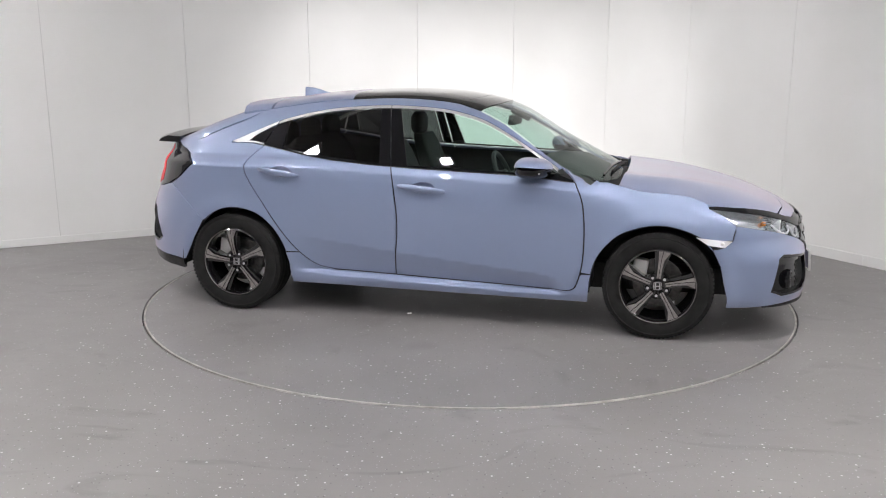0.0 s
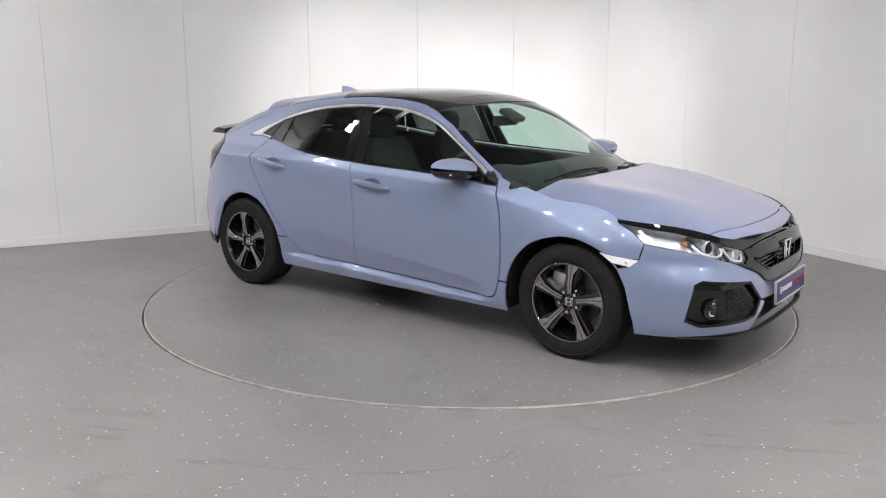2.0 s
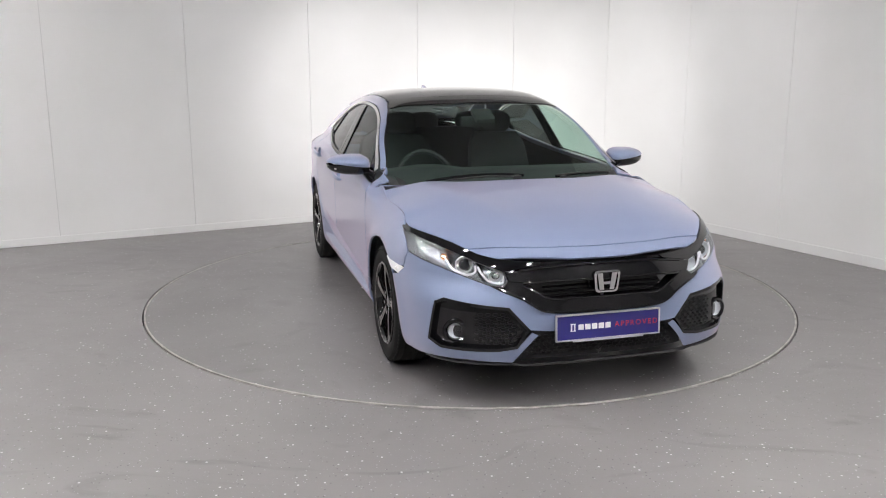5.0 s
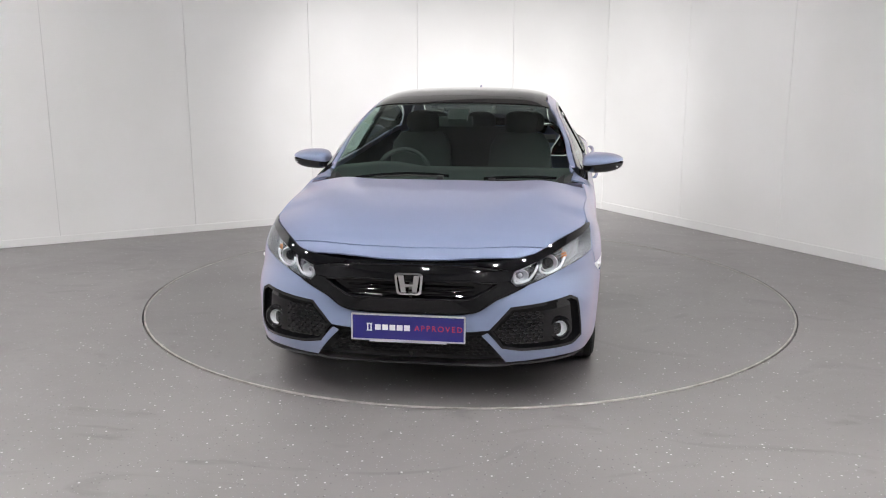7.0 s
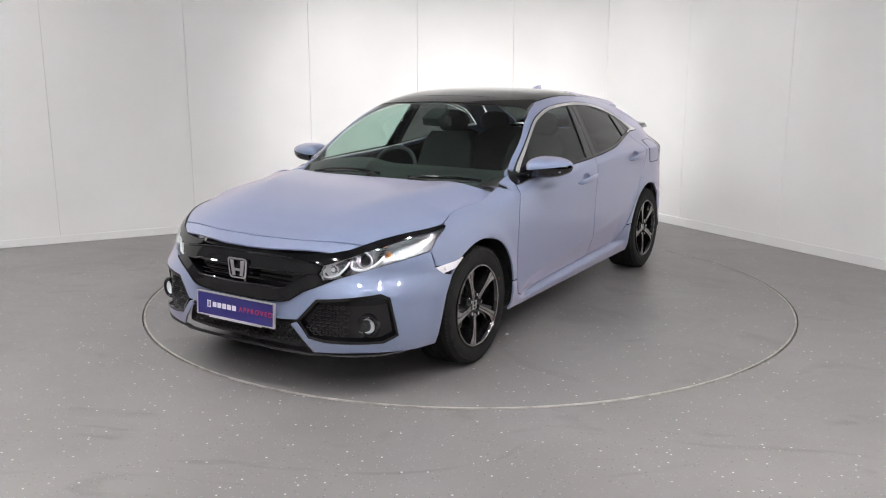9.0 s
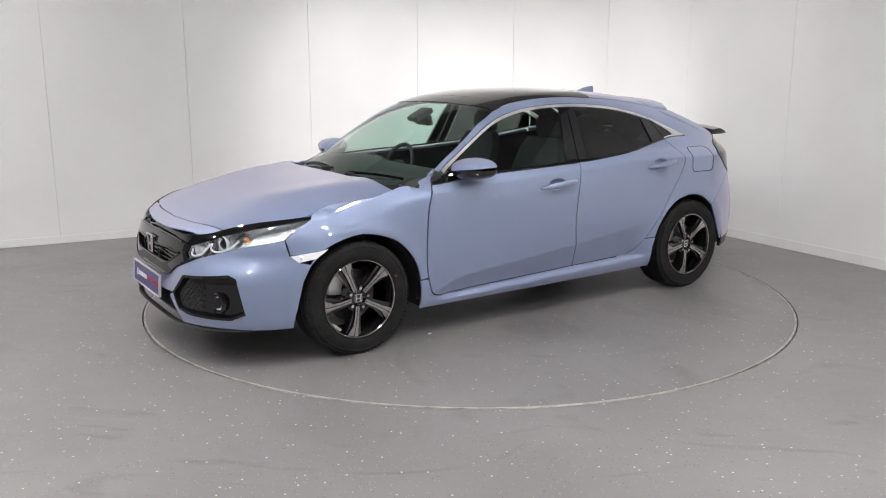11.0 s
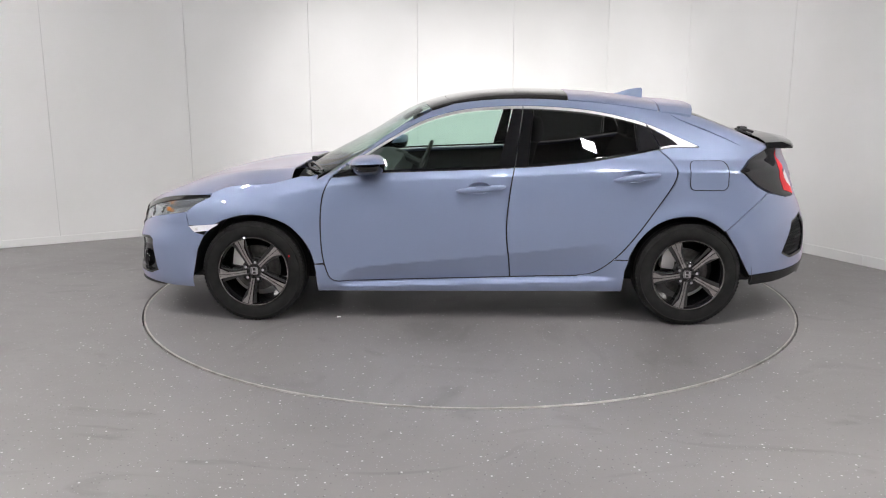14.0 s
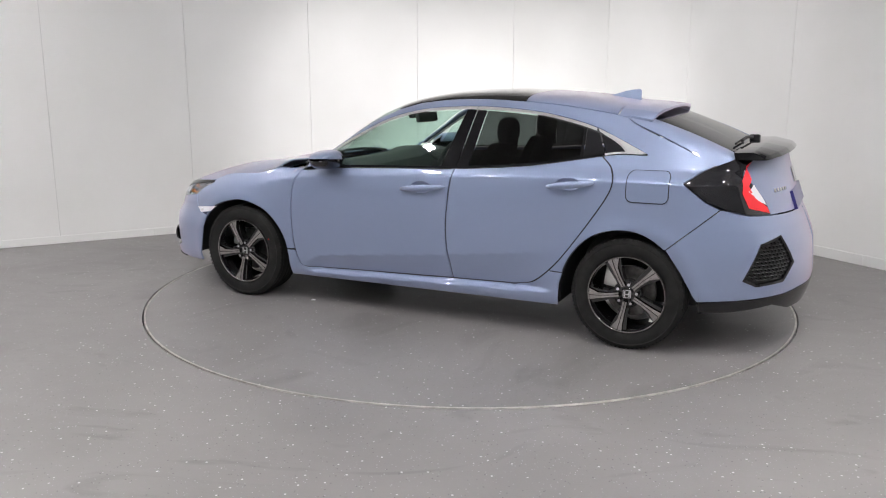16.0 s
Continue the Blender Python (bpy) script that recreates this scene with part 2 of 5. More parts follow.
def wall_run(name, start, d, length):
    """A wall faced with white boards 1.22 m wide, each with its own edges."""
    nrm = Vector((d.y, -d.x))
    if nrm.dot(Vector((0, -2)) - start) < 0:
        nrm = -nrm
    back = strip(name, [start - nrm * 0.012, start + d * length - nrm * 0.012], 0, CEILING, 0.15, M_SEAM)
    tagged(back, "white boarded studio wall", "wall", "", "structure")
    s = 0.0
    while s < length - 0.01:
        e = min(s + 1.22, length)
        bm = bmesh.new()
        m = Matrix.Translation((*(start + d * (s + e) / 2 - nrm * 0.006), CEILING / 2)) @ Matrix.Rotation(math.atan2(d.y, d.x), 4, "Z")
        box_bm(bm, 0, 0, 0, e - s - 0.003, 0.012, CEILING, 0.0015, m, 1)
        part("panel", bm, M_WALL, back, smooth=False)
        s = e
    return back


far_l, far_r = CORNER + DIR_L * WALL_LEN, CORNER + DIR_R * WALL_LEN
far = far_l + DIR_R * WALL_LEN
wall_run("wall_west", CORNER + DIR_L * (BEND + 0.002), DIR_L, WALL_LEN - BEND)
wall_run("wall_east", CORNER + DIR_R * (BEND + 0.002), DIR_R, WALL_LEN - BEND)
tagged(strip("wall_corner", bend_points(), 0, CEILING, 0.12, M_WALL), "white rounded corner of the studio wall", "wall", "", "structure")
# Unseen walls behind the camera, kept dark to cut fill and dim reflections.
for nm, a, b in (("wall_south", far_l, far), ("wall_back", far, far_r)):
    tagged(strip(nm, [a, b], 0, CEILING, 0.15, M_DARKWALL), "unseen dark grey wall closing the room behind the camera", "wall", "", "structure")

# skirting boards, in lengths
def skirting(start, d, length, first, mat, high):
    nrm = Vector((d.y, -d.x))
    if nrm.dot(Vector((0, -2)) - start) < 0:
        nrm = -nrm
    s, e = 0.0, first
    while s < length - 0.01:
        bm = bmesh.new()
        m = Matrix.Translation((*(start + d * (s + e) / 2 + nrm * 0.006), high / 2 + 0.001)) @ Matrix.Rotation(math.atan2(d.y, d.x), 4, "Z")
        box_bm(bm, 0, 0, 0, e - s - 0.003, 0.011, high, 0.003, m, 2)
        tagged(part("skirting_board", bm, mat, smooth=False), "white painted skirting board at the wall foot", "skirting", "", "structure")
        s, e = e, min(e + 2.44, length)


skirting(CORNER + DIR_L * (BEND + 0.01), DIR_L, WALL_LEN - BEND - 0.05, 4.05, M_WALL, 0.070)
skirting(CORNER + DIR_R * (BEND + 0.01), DIR_R, WALL_LEN - BEND - 0.05, 0.84, M_SKIRT, 0.085)
tagged(strip("skirting_corner", bend_points(0.012), 0.002, 0.071, 0.010, M_SKIRT), "white curved skirting in the rounded corner", "skirting", "", "structure")

# floor with a round opening for the turntable
TABLE_R = 2.222


def ring_floor():
    bm = bmesh.new()
    seg = 128
    inner = [bm.verts.new(((TABLE_R + 0.010) * math.cos(2 * math.pi * i / seg), (TABLE_R + 0.010) * math.sin(2 * math.pi * i / seg), 0)) for i in range(seg)]
    low = [bm.verts.new((v.co.x, v.co.y, -0.06)) for v in inner]
    outer = [bm.verts.new((14 * math.cos(2 * math.pi * i / seg), 14 * math.sin(2 * math.pi * i / seg), 0)) for i in range(seg)]
    for i in range(seg):
        j = (i + 1) % seg
        bm.faces.new((inner[i], inner[j], outer[j], outer[i]))
        bm.faces.new((inner[i], low[i], low[j], inner[j]))
    bm.faces.new(low)
    return bm


floor = part("floor", ring_floor(), M_FLOOR, smooth=False)
tagged(floor, "scuffed grey flecked vinyl studio floor", "floor", "", "structure")
bm = bmesh.new()
bmesh.ops.create_circle(bm, cap_ends=True, segments=64, radius=TABLE_R + 0.009, matrix=Matrix.Translation((0, 0, -0.050)))
tagged(part("turntable_pit", bm, M_PIT, smooth=False), "dark pit under the turntable", "pit", "", "structure")

bm = bmesh.new()
bmesh.ops.create_grid(bm, x_segments=2, y_segments=2, size=14, matrix=Matrix.Translation((0, 0, CEILING)))
ceil = part("ceiling", bm, M_CEIL, smooth=False)
tagged(ceil, "plain grey studio ceiling", "ceiling", "", "structure")


def ceiling_light(m):
    ob = tagged(new("ceiling_light"), "square white ceiling light panel, switched on", "lamp", "ceiling light panels")
    bm = bmesh.new()
    for x, y, sx, sy in ((0, 0.092, 0.21, 0.026), (0, -0.092, 0.21, 0.026), (0.092, 0, 0.026, 0.158), (-0.092, 0, 0.026, 0.158)):
        box_bm(bm, x, y, -0.02, sx, sy, 0.04, 0.004)
    part("frame", bm, M_LAMP_FRAME, ob, smooth=False)
    bm = bmesh.new()
    box_bm(bm, 0, 0, -0.018, 0.158, 0.158, 0.016)
    part("diffuser", bm, M_LAMP, ob, "glowing white diffuser", smooth=False)
    ob.matrix_world = m
    return ob


LIGHTS = [(-2.9, -1.8), (-1.35, -2.95), (0.1, -3.6), (1.36, -2.3), (3.0, -1.7), (-4.5, 0.2), (-3.7, -3.6), (2.6, -4.2), (-5.6, -0.6),
          (-2.3, -5.2), (-0.5, -5.7), (1.4, -5.6), (4.2, -3.3), (-5.3, -2.5), (-1.6, -7.4), (0.7, -7.6), (-4.1, -6.0), (3.9, -5.4)]
light0 = None
for x, y in LIGHTS:
    m = pose(x, y, CEILING - 0.003)
    light0 = copy_thing(light0, m) if light0 else ceiling_light(m)

# turntable, which turns with the car
turntable = tagged(new("turntable"), "round grey vinyl-covered turntable flush with the floor", "turntable")
lathe("deck", [(0.0005, 0), (2.0, 0), (TABLE_R - 0.012, 0), (TABLE_R - 0.012, -0.03), (0.0005, -0.03)], M_TABLE, turntable, 128).matrix_basis = pose(0, 0, 0, 90, 0, 0)
lathe("rim", [(TABLE_R - 0.0115, -0.03), (TABLE_R - 0.0115, 0.0022), (TABLE_R - 0.002, 0.0022), (TABLE_R, 0.0), (TABLE_R, -0.03)], M_STEEL, turntable, 160, "worn steel edge strip").matrix_basis = pose(0, 0, 0, 90, 0, 0)

# ---- the car's outer surface: x forward, y to its left, z up; axles at x = +-1.3485 ----
def curve(knots):
    """A smooth monotone-safe interpolation through (position, value) knots."""
    xs = np.array([k[0] for k in knots], float)
    ys = np.array([k[1] for k in knots], float)
    d = np.diff(ys) / np.diff(xs)
    m = np.concatenate([[d[0]], np.where(d[1:] * d[:-1] > 0, 2 * d[1:] * d[:-1] / (d[1:] + d[:-1] + 1e-12), 0), [d[-1]]])

    def f(x):
        x = np.clip(np.asarray(x, float), xs[0], xs[-1])
        i = np.clip(np.searchsorted(xs, x) - 1, 0, len(xs) - 2)
        h = xs[i + 1] - xs[i]
        t = (x - xs[i]) / h
        return (2 * t**3 - 3 * t**2 + 1) * ys[i] + (t**3 - 2 * t**2 + t) * h * m[i] + (3 * t**2 - 2 * t**3) * ys[i + 1] + (t**3 - t**2) * h * m[i + 1]
    return f


def step(a, b, x):
    t = np.clip((np.asarray(x, float) - a) / (b - a), 0, 1)
    return t * t * (3 - 2 * t)


roof_z = curve([(-2.2, 1.02), (-2.02, 1.085), (-1.85, 1.135), (-1.62, 1.232), (-1.40, 1.315), (-1.18, 1.370), (-0.85, 1.412), (-0.6, 1.427), (-0.35, 1.434), (-0.12, 1.426), (0.12, 1.397), (0.35, 1.334), (0.7, 1.140), (0.9, 1.037), (1.1, 0.935), (1.3, 0.84)])
roof_c = curve([(-2.0, 0.06), (-1.6, 0.08), (-1.2, 0.09), (-0.2, 0.085), (0.2, 0.11), (0.5, 0.16), (0.78, 0.215), (1.1, 0.24)])
belt_z = curve([(-2.2, 1.0), (-1.65, 1.0), (-1.25, 1.0), (-0.8, 1.0), (-0.24, 0.97), (0.5, 0.94), (0.85, 0.91), (1.1, 0.86), (1.3, 0.80)])
belt_y = curve([(-2.2, 0.80), (-1.65, 0.80), (-1.3, 0.815), (-0.8, 0.832), (-0.2, 0.845), (0.4, 0.838), (0.85, 0.815), (1.1, 0.80), (1.4, 0.79)])
lean = curve([(-2.2, 0.70), (-1.4, 0.80), (-0.8, 0.66), (-0.2, 0.56), (0.5, 0.56), (0.9, 0.56)])
hi_z = curve([(-2.2, 0.96), (-1.65, 0.955), (-0.75, 0.896), (0.1, 0.823), (0.92, 0.77), (1.4, 0.72), (2.2, 0.66)])
crease_z = curve([(-0.95, 0.53), (-0.76, 0.507), (-0.245, 0.446), (0.454, 0.376), (0.694, 0.349), (0.81, 0.304), (0.95, 0.25)])
foot_z = curve([(-0.95, 0.312), (-0.60, 0.300), (-0.255, 0.290), (0.457, 0.266), (0.67, 0.258), (0.95, 0.254)])
roll_z = curve([(0.75, 1.0), (1.1, 0.925), (1.4, 0.868), (1.7, 0.815), (1.95, 0.765), (2.25, 0.69)])
fender_z = curve([(0.85, 0.945), (1.0, 0.925), (1.08, 0.907), (1.16, 0.884), (1.23, 0.868), (1.39, 0.858), (1.5, 0.845), (1.63, 0.800), (1.8, 0.784), (1.906, 0.768), (2.01, 0.737), (2.045, 0.722), (2.12, 0.697), (2.2, 0.66)])
nose_x = curve([(0.14, 2.16), (0.22, 2.22), (0.34, 2.240), (0.46, 2.225), (0.60, 2.212), (0.70, 2.175), (0.76, 2.14), (0.85, 2.05)])
tail_x = curve([(0.14, -2.13), (0.22, -2.22), (0.38, -2.262), (0.56, -2.25), (0.70, -2.205), (0.78, -2.165), (0.92, -2.115), (1.05, -2.075), (1.2, -2.05)])
half_w = curve([(0.12, 0.78), (0.20, 0.842), (0.25, 0.862), (0.30, 0.868), (0.42, 0.876), (0.60, 0.886), (0.72, 0.888), (0.80, 0.886), (0.90, 0.873), (1.0, 0.84), (1.1, 0.80)])
AXLE, WHEEL_R, HUB_Z = 1.3485, 0.322, 0.314


def side_y(x, z):
    """Half-width of the body at (x, z), before the roof and the ends close it."""
    x, z = np.asarray(x, float), np.asarray(z, float)
    dz = hi_z(x) - 0.80
    y = half_w(z - dz * step(0.55, 0.8, z))
    # scooped lower door below its crease
    cz = crease_z(x)
    inside = step(-0.95, -0.70, x) * (1 - step(0.72, 0.86, x))
    drop = np.clip((cz - z) / np.maximum(cz - foot_z(x), 0.02), 0, 1)
    y = y - inside * 0.043 * np.minimum(1, (cz - 0.25) / 0.12) * drop * step(foot_z(x) - 0.034, foot_z(x) - 0.004, z)
    # fender rolls over towards the bonnet
    k = step(0.80, 1.32, x)
    t = np.clip((z - 0.62) / np.maximum(roll_z(x) - 0.62, 0.05), 0, 1.3)
    y = y * (1 - k) + k * (half_w(np.minimum(z, 0.62)) - 0.092 * t**2.4)
    # lips round the wheel openings
    for ax in (AXLE, -AXLE):
        r = np.hypot(x - ax, z - HUB_Z)
        y = y + 0.011 * np.exp(-((r - 0.385) / 0.055) ** 2) * step(0.12, 0.3, z)
    # above the belt the sides lean in
    bz = belt_z(x)
    above = np.maximum(0, z - bz)
    yb = belt_y(x) - lean(x) * above
    w = step(-0.05, 0.03, z - bz) * (1 - k)
    y = y * (1 - w) + np.minimum(y, yb) * w
    return y


def end_scale(x, z):
    xf, xr = nose_x(z), tail_x(z)
    cf, cr = 1.42, -1.40
    a = np.clip((x - cf) / (xf - cf), 0, 1)
    b = np.clip((cr - x) / (cr - xr), 0, 1)
    k = 1 - step(0.46, 0.62, z)
    n, m = 2.72 + 0.78 * k, 2.66 + 0.84 * k
    return (1 - a**n) ** (1 / m) * (1 - b**2.5) ** (1 / 2.5)


def wall_y(x, z):
    """y of the outer skin of flanks, nose and tail."""
    x, z = np.broadcast_arrays(np.asarray(x, float), np.asarray(z, float))
    ys = side_y(x, z) * end_scale(x, z)
    bz, rz, c = belt_z(x), roof_z(x), roof_c(x)
    lo, hi = np.zeros_like(ys), ys.copy()
    P = 10
    for _ in range(24):
        mid = (lo + hi) / 2
        v = np.clip((z - bz) / np.maximum(rz - c * mid**2 - bz, 0.01), 0, 1.2)
        g = (mid / np.maximum(ys, 1e-4)) ** P + v**P - 1
        lo, hi = np.where(g < 0, mid, lo), np.where(g < 0, hi, mid)
    cap = (lo + hi) / 2
    return np.where((z > bz) & (x < 0.98), cap, ys)


def top_z(x, y):
    """z of roof, windscreen and hatch at (x, y)."""
    x, y = np.broadcast_arrays(np.asarray(x, float), np.abs(np.asarray(y, float)))
    bz, rz, c = belt_z(x), roof_z(x), roof_c(x)
    lo, hi = bz.copy(), np.maximum(rz - c * y**2, bz + 0.005)
    P = 10
    zr = np.maximum(rz - c * y**2 - bz, 0.01)
    for _ in range(24):
        mid = (lo + hi) / 2
        ys = side_y(x, mid) * end_scale(x, mid)
        g = (y / np.maximum(ys, 1e-4)) ** P + ((mid - bz) / zr) ** P - 1
        lo, hi = np.where(g < 0, mid, lo), np.where(g < 0, hi, mid)
    return (lo + hi) / 2


bonnet_c = curve([(1.05, 0.945), (1.15, 0.935), (1.4, 0.910), (1.6, 0.877), (1.8, 0.834), (1.95, 0.788), (2.05, 0.748), (2.10, 0.728), (2.16, 0.700), (2.2, 0.67)])


def bonnet_z(x, y):
    """z of the bonnet: a low crown with two swept creases and falling edges."""
    x, y = np.broadcast_arrays(np.asarray(x, float), np.abs(np.asarray(y, float)))
    ridge = 0.34 + 0.24 * step(2.0, 1.1, x)
    w = 0.78
    z = bonnet_c(x) - 0.016 * (y / w) ** 2 + 0.014 * np.exp(-((y - ridge) / 0.14) ** 2) * step(2.1, 1.5, x)
    ye = np.maximum(edge_y(x), 0.40)
    t = np.clip((y - 0.62 * ye) / (0.38 * ye), 0, 1.15)
    rim = bonnet_c(x) - 0.016 * (ye / w) ** 2 + 0.014 * np.exp(-((ye - ridge) / 0.14) ** 2) * step(2.1, 1.5, x)
    return z - (rim - fender_z(x) + 0.003) * t**2


def edge_y(x):
    """y of the line where bonnet and fender meet."""
    fz = fender_z(x)
    return side_y(x, fz) * end_scale(x, fz)


def front_x(y, z):
    """x of the nose at (y, z)."""
    y, z = np.broadcast_arrays(np.abs(np.asarray(y, float)), np.asarray(z, float))
    lo, hi = np.full(y.shape, 1.0), nose_x(z).copy()
    for _ in range(26):
        mid = (lo + hi) / 2
        g = side_y(mid, z) * end_scale(mid, z) - y
        lo, hi = np.where(g > 0, mid, lo), np.where(g > 0, hi, mid)
    return (lo + hi) / 2


def back_x(y, z):
    y, z = np.broadcast_arrays(np.abs(np.asarray(y, float)), np.asarray(z, float))
    lo, hi = np.full(y.shape, -1.0), tail_x(z).copy()
    for _ in range(26):
        mid = (lo + hi) / 2
        g = side_y(mid, z) * end_scale(mid, z) - y
        lo, hi = np.where(g > 0, mid, lo), np.where(g > 0, hi, mid)
    return (lo + hi) / 2


# ---- panels cut from the outer surface ----
from mathutils.geometry import delaunay_2d_cdt


def spl(pts, n=8):
    """A smooth line through points (Catmull-Rom)."""
    p = [np.array(q, float) for q in pts]
    p = [2 * p[0] - p[1], *p, 2 * p[-1] - p[-2]]
    out = []
    for a, b, c, d in zip(p, p[1:], p[2:], p[3:]):
        for i in range(n):
            t = i / n
            out.append(tuple(0.5 * (2 * b + (c - a) * t + (2 * a - 5 * b + 4 * c - d) * t * t + (3 * b - 3 * c + d - a) * t**3)))
    out.append(tuple(p[-2]))
    return out


def ny(y, z):
    """A point of the nose given by (y, z), in the nose's own (s, z)."""
    return (float(front_x(y, z)) - y, z)


def nx(x, z):
    return (x - float(side_y(x, z) * end_scale(x, z)), z)


def ty(y, z):
    return (float(back_x(y, z)) + y, z)


def tx(x, z):
    return (x + float(side_y(x, z) * end_scale(x, z)), z)


def to3d(kind, a, b):
    """Places on the skin of panel coordinates (a, b)."""
    a, b = np.asarray(a, float), np.asarray(b, float)
    if kind == "side":
        return np.stack([a, wall_y(a, b), b], -1)
    if kind == "top":
        return np.stack([a, b, top_z(a, b)], -1)
    if kind == "bonnet":
        return np.stack([a, b, bonnet_z(a, b)], -1)
    if kind == "nose":
        lo, hi = np.full(a.shape, 1.0), nose_x(b).copy()
        for _ in range(26):
            mid = (lo + hi) / 2
            g = mid - side_y(mid, b) * end_scale(mid, b) - a
            lo, hi = np.where(g < 0, mid, lo), np.where(g < 0, hi, mid)
        x = (lo + hi) / 2
        return np.stack([x, x - a, b], -1)
    lo, hi = np.full(a.shape, -1.0), tail_x(b).copy()
    for _ in range(26):
        mid = (lo + hi) / 2
        g = mid + side_y(mid, b) * end_scale(mid, b) - a
        lo, hi = np.where(g > 0, mid, lo), np.where(g > 0, hi, mid)
    x = (lo + hi) / 2
    return np.stack([x, a - x, b], -1)


def skin_normal(kind, a, b):
    e = 0.003
    pa = to3d(kind, a + e, b) - to3d(kind, a - e, b)
    pb = to3d(kind, a, b + e) - to3d(kind, a, b - e)
    n = np.cross(pa, pb)
    n /= np.linalg.norm(n, axis=-1, keepdims=True) + 1e-12
    p = to3d(kind, a, b)
    ref = p - np.array([0.0, 0.0, 0.55])
    ref[..., 0] *= 0.25 if kind in ("side", "top", "bonnet") else 1.0
    return np.where((n * ref).sum(-1, keepdims=True) < 0, -n, n)


def dense(line, h):
    out = []
    for p, q in zip(line, line[1:] + line[:1]):
        n = max(1, int(math.hypot(q[0] - p[0], q[1] - p[1]) / h))
        out += [(p[0] + (q[0] - p[0]) * i / n, p[1] + (q[1] - p[1]) * i / n) for i in range(n) if i or not out or math.dist(out[-1], p) > 1e-4]
    return out


def area(line):
    return sum(p[0] * q[1] - q[0] * p[1] for p, q in zip(line, line[1:] + line[:1])) / 2


def shrink(line, g):
    """Move a closed outline inward by g."""
    s = 1 if area(line) > 0 else -1
    out = []
    n = len(line)
    for i in range(n):
        a, b, c = line[i - 1], line[i], line[(i + 1) % n]
        d1, d2 = np.array(b) - np.array(a), np.array(c) - np.array(b)
        d1, d2 = d1 / (np.linalg.norm(d1) + 1e-9), d2 / (np.linalg.norm(d2) + 1e-9)
        nr = np.array([-(d1[1] + d2[1]), d1[0] + d2[0]]) * s
        l = np.linalg.norm(nr)
        k = g * min(2.0, 2 / max(l, 0.4)) / max(l, 1e-6)
        out.append((b[0] + nr[0] * k, b[1] + nr[1] * k))
    return out


def in_poly(px, py, line):
    res = np.zeros(len(px), bool)
    x, y = np.array([p[0] for p in line]), np.array([p[1] for p in line])
    x2, y2 = np.roll(x, -1), np.roll(y, -1)
    for a, b, c, d in zip(x, y, x2, y2):
        if b == d:
            continue
        hit = ((b > py) != (d > py)) & (px < (c - a) * (py - b) / (d - b) + a)
        res ^= hit
    return res


def triangulate(line, h, holes=()):
    line = dense(line, h)
    holes = [dense(list(q), h) for q in holes]
    pts, edges = [], []
    for ring in [line, *holes]:
        k = len(pts)
        pts += ring
        edges += [(k + i, k + (i + 1) % len(ring)) for i in range(len(ring))]
    rim = len(pts)
    xs, ys = [p[0] for p in line], [p[1] for p in line]
    gx, gy = np.meshgrid(np.arange(min(xs) + h / 2, max(xs), h), np.arange(min(ys) + h / 2, max(ys), h * 0.9))
    gx = gx + (np.arange(gx.shape[0]) % 2)[:, None] * h / 2
    gx, gy = gx.ravel(), gy.ravel()
    ok = in_poly(gx, gy, line)
    for q in holes:
        ok &= ~in_poly(gx, gy, q)
    gx, gy = gx[ok], gy[ok]
    if len(gx):
        e = np.array(pts)
        far = np.array([np.min((e[:, 0] - a) ** 2 + (e[:, 1] - b) ** 2) > (0.45 * h) ** 2 for a, b in zip(gx, gy)])
        pts = pts + list(zip(gx[far], gy[far]))
    v, _, f, *_ = delaunay_2d_cdt([Vector((float(p[0]), float(p[1]))) for p in pts], edges, [], 0, 1e-6)
    V = np.array([(q.x, q.y) for q in v])
    F = np.array([t for t in f if len(t) == 3])
    c = V[F].mean(1)
    keep = in_poly(c[:, 0], c[:, 1], line)
    for q in holes:
        keep &= ~in_poly(c[:, 0], c[:, 1], q)
    return V, F[keep]


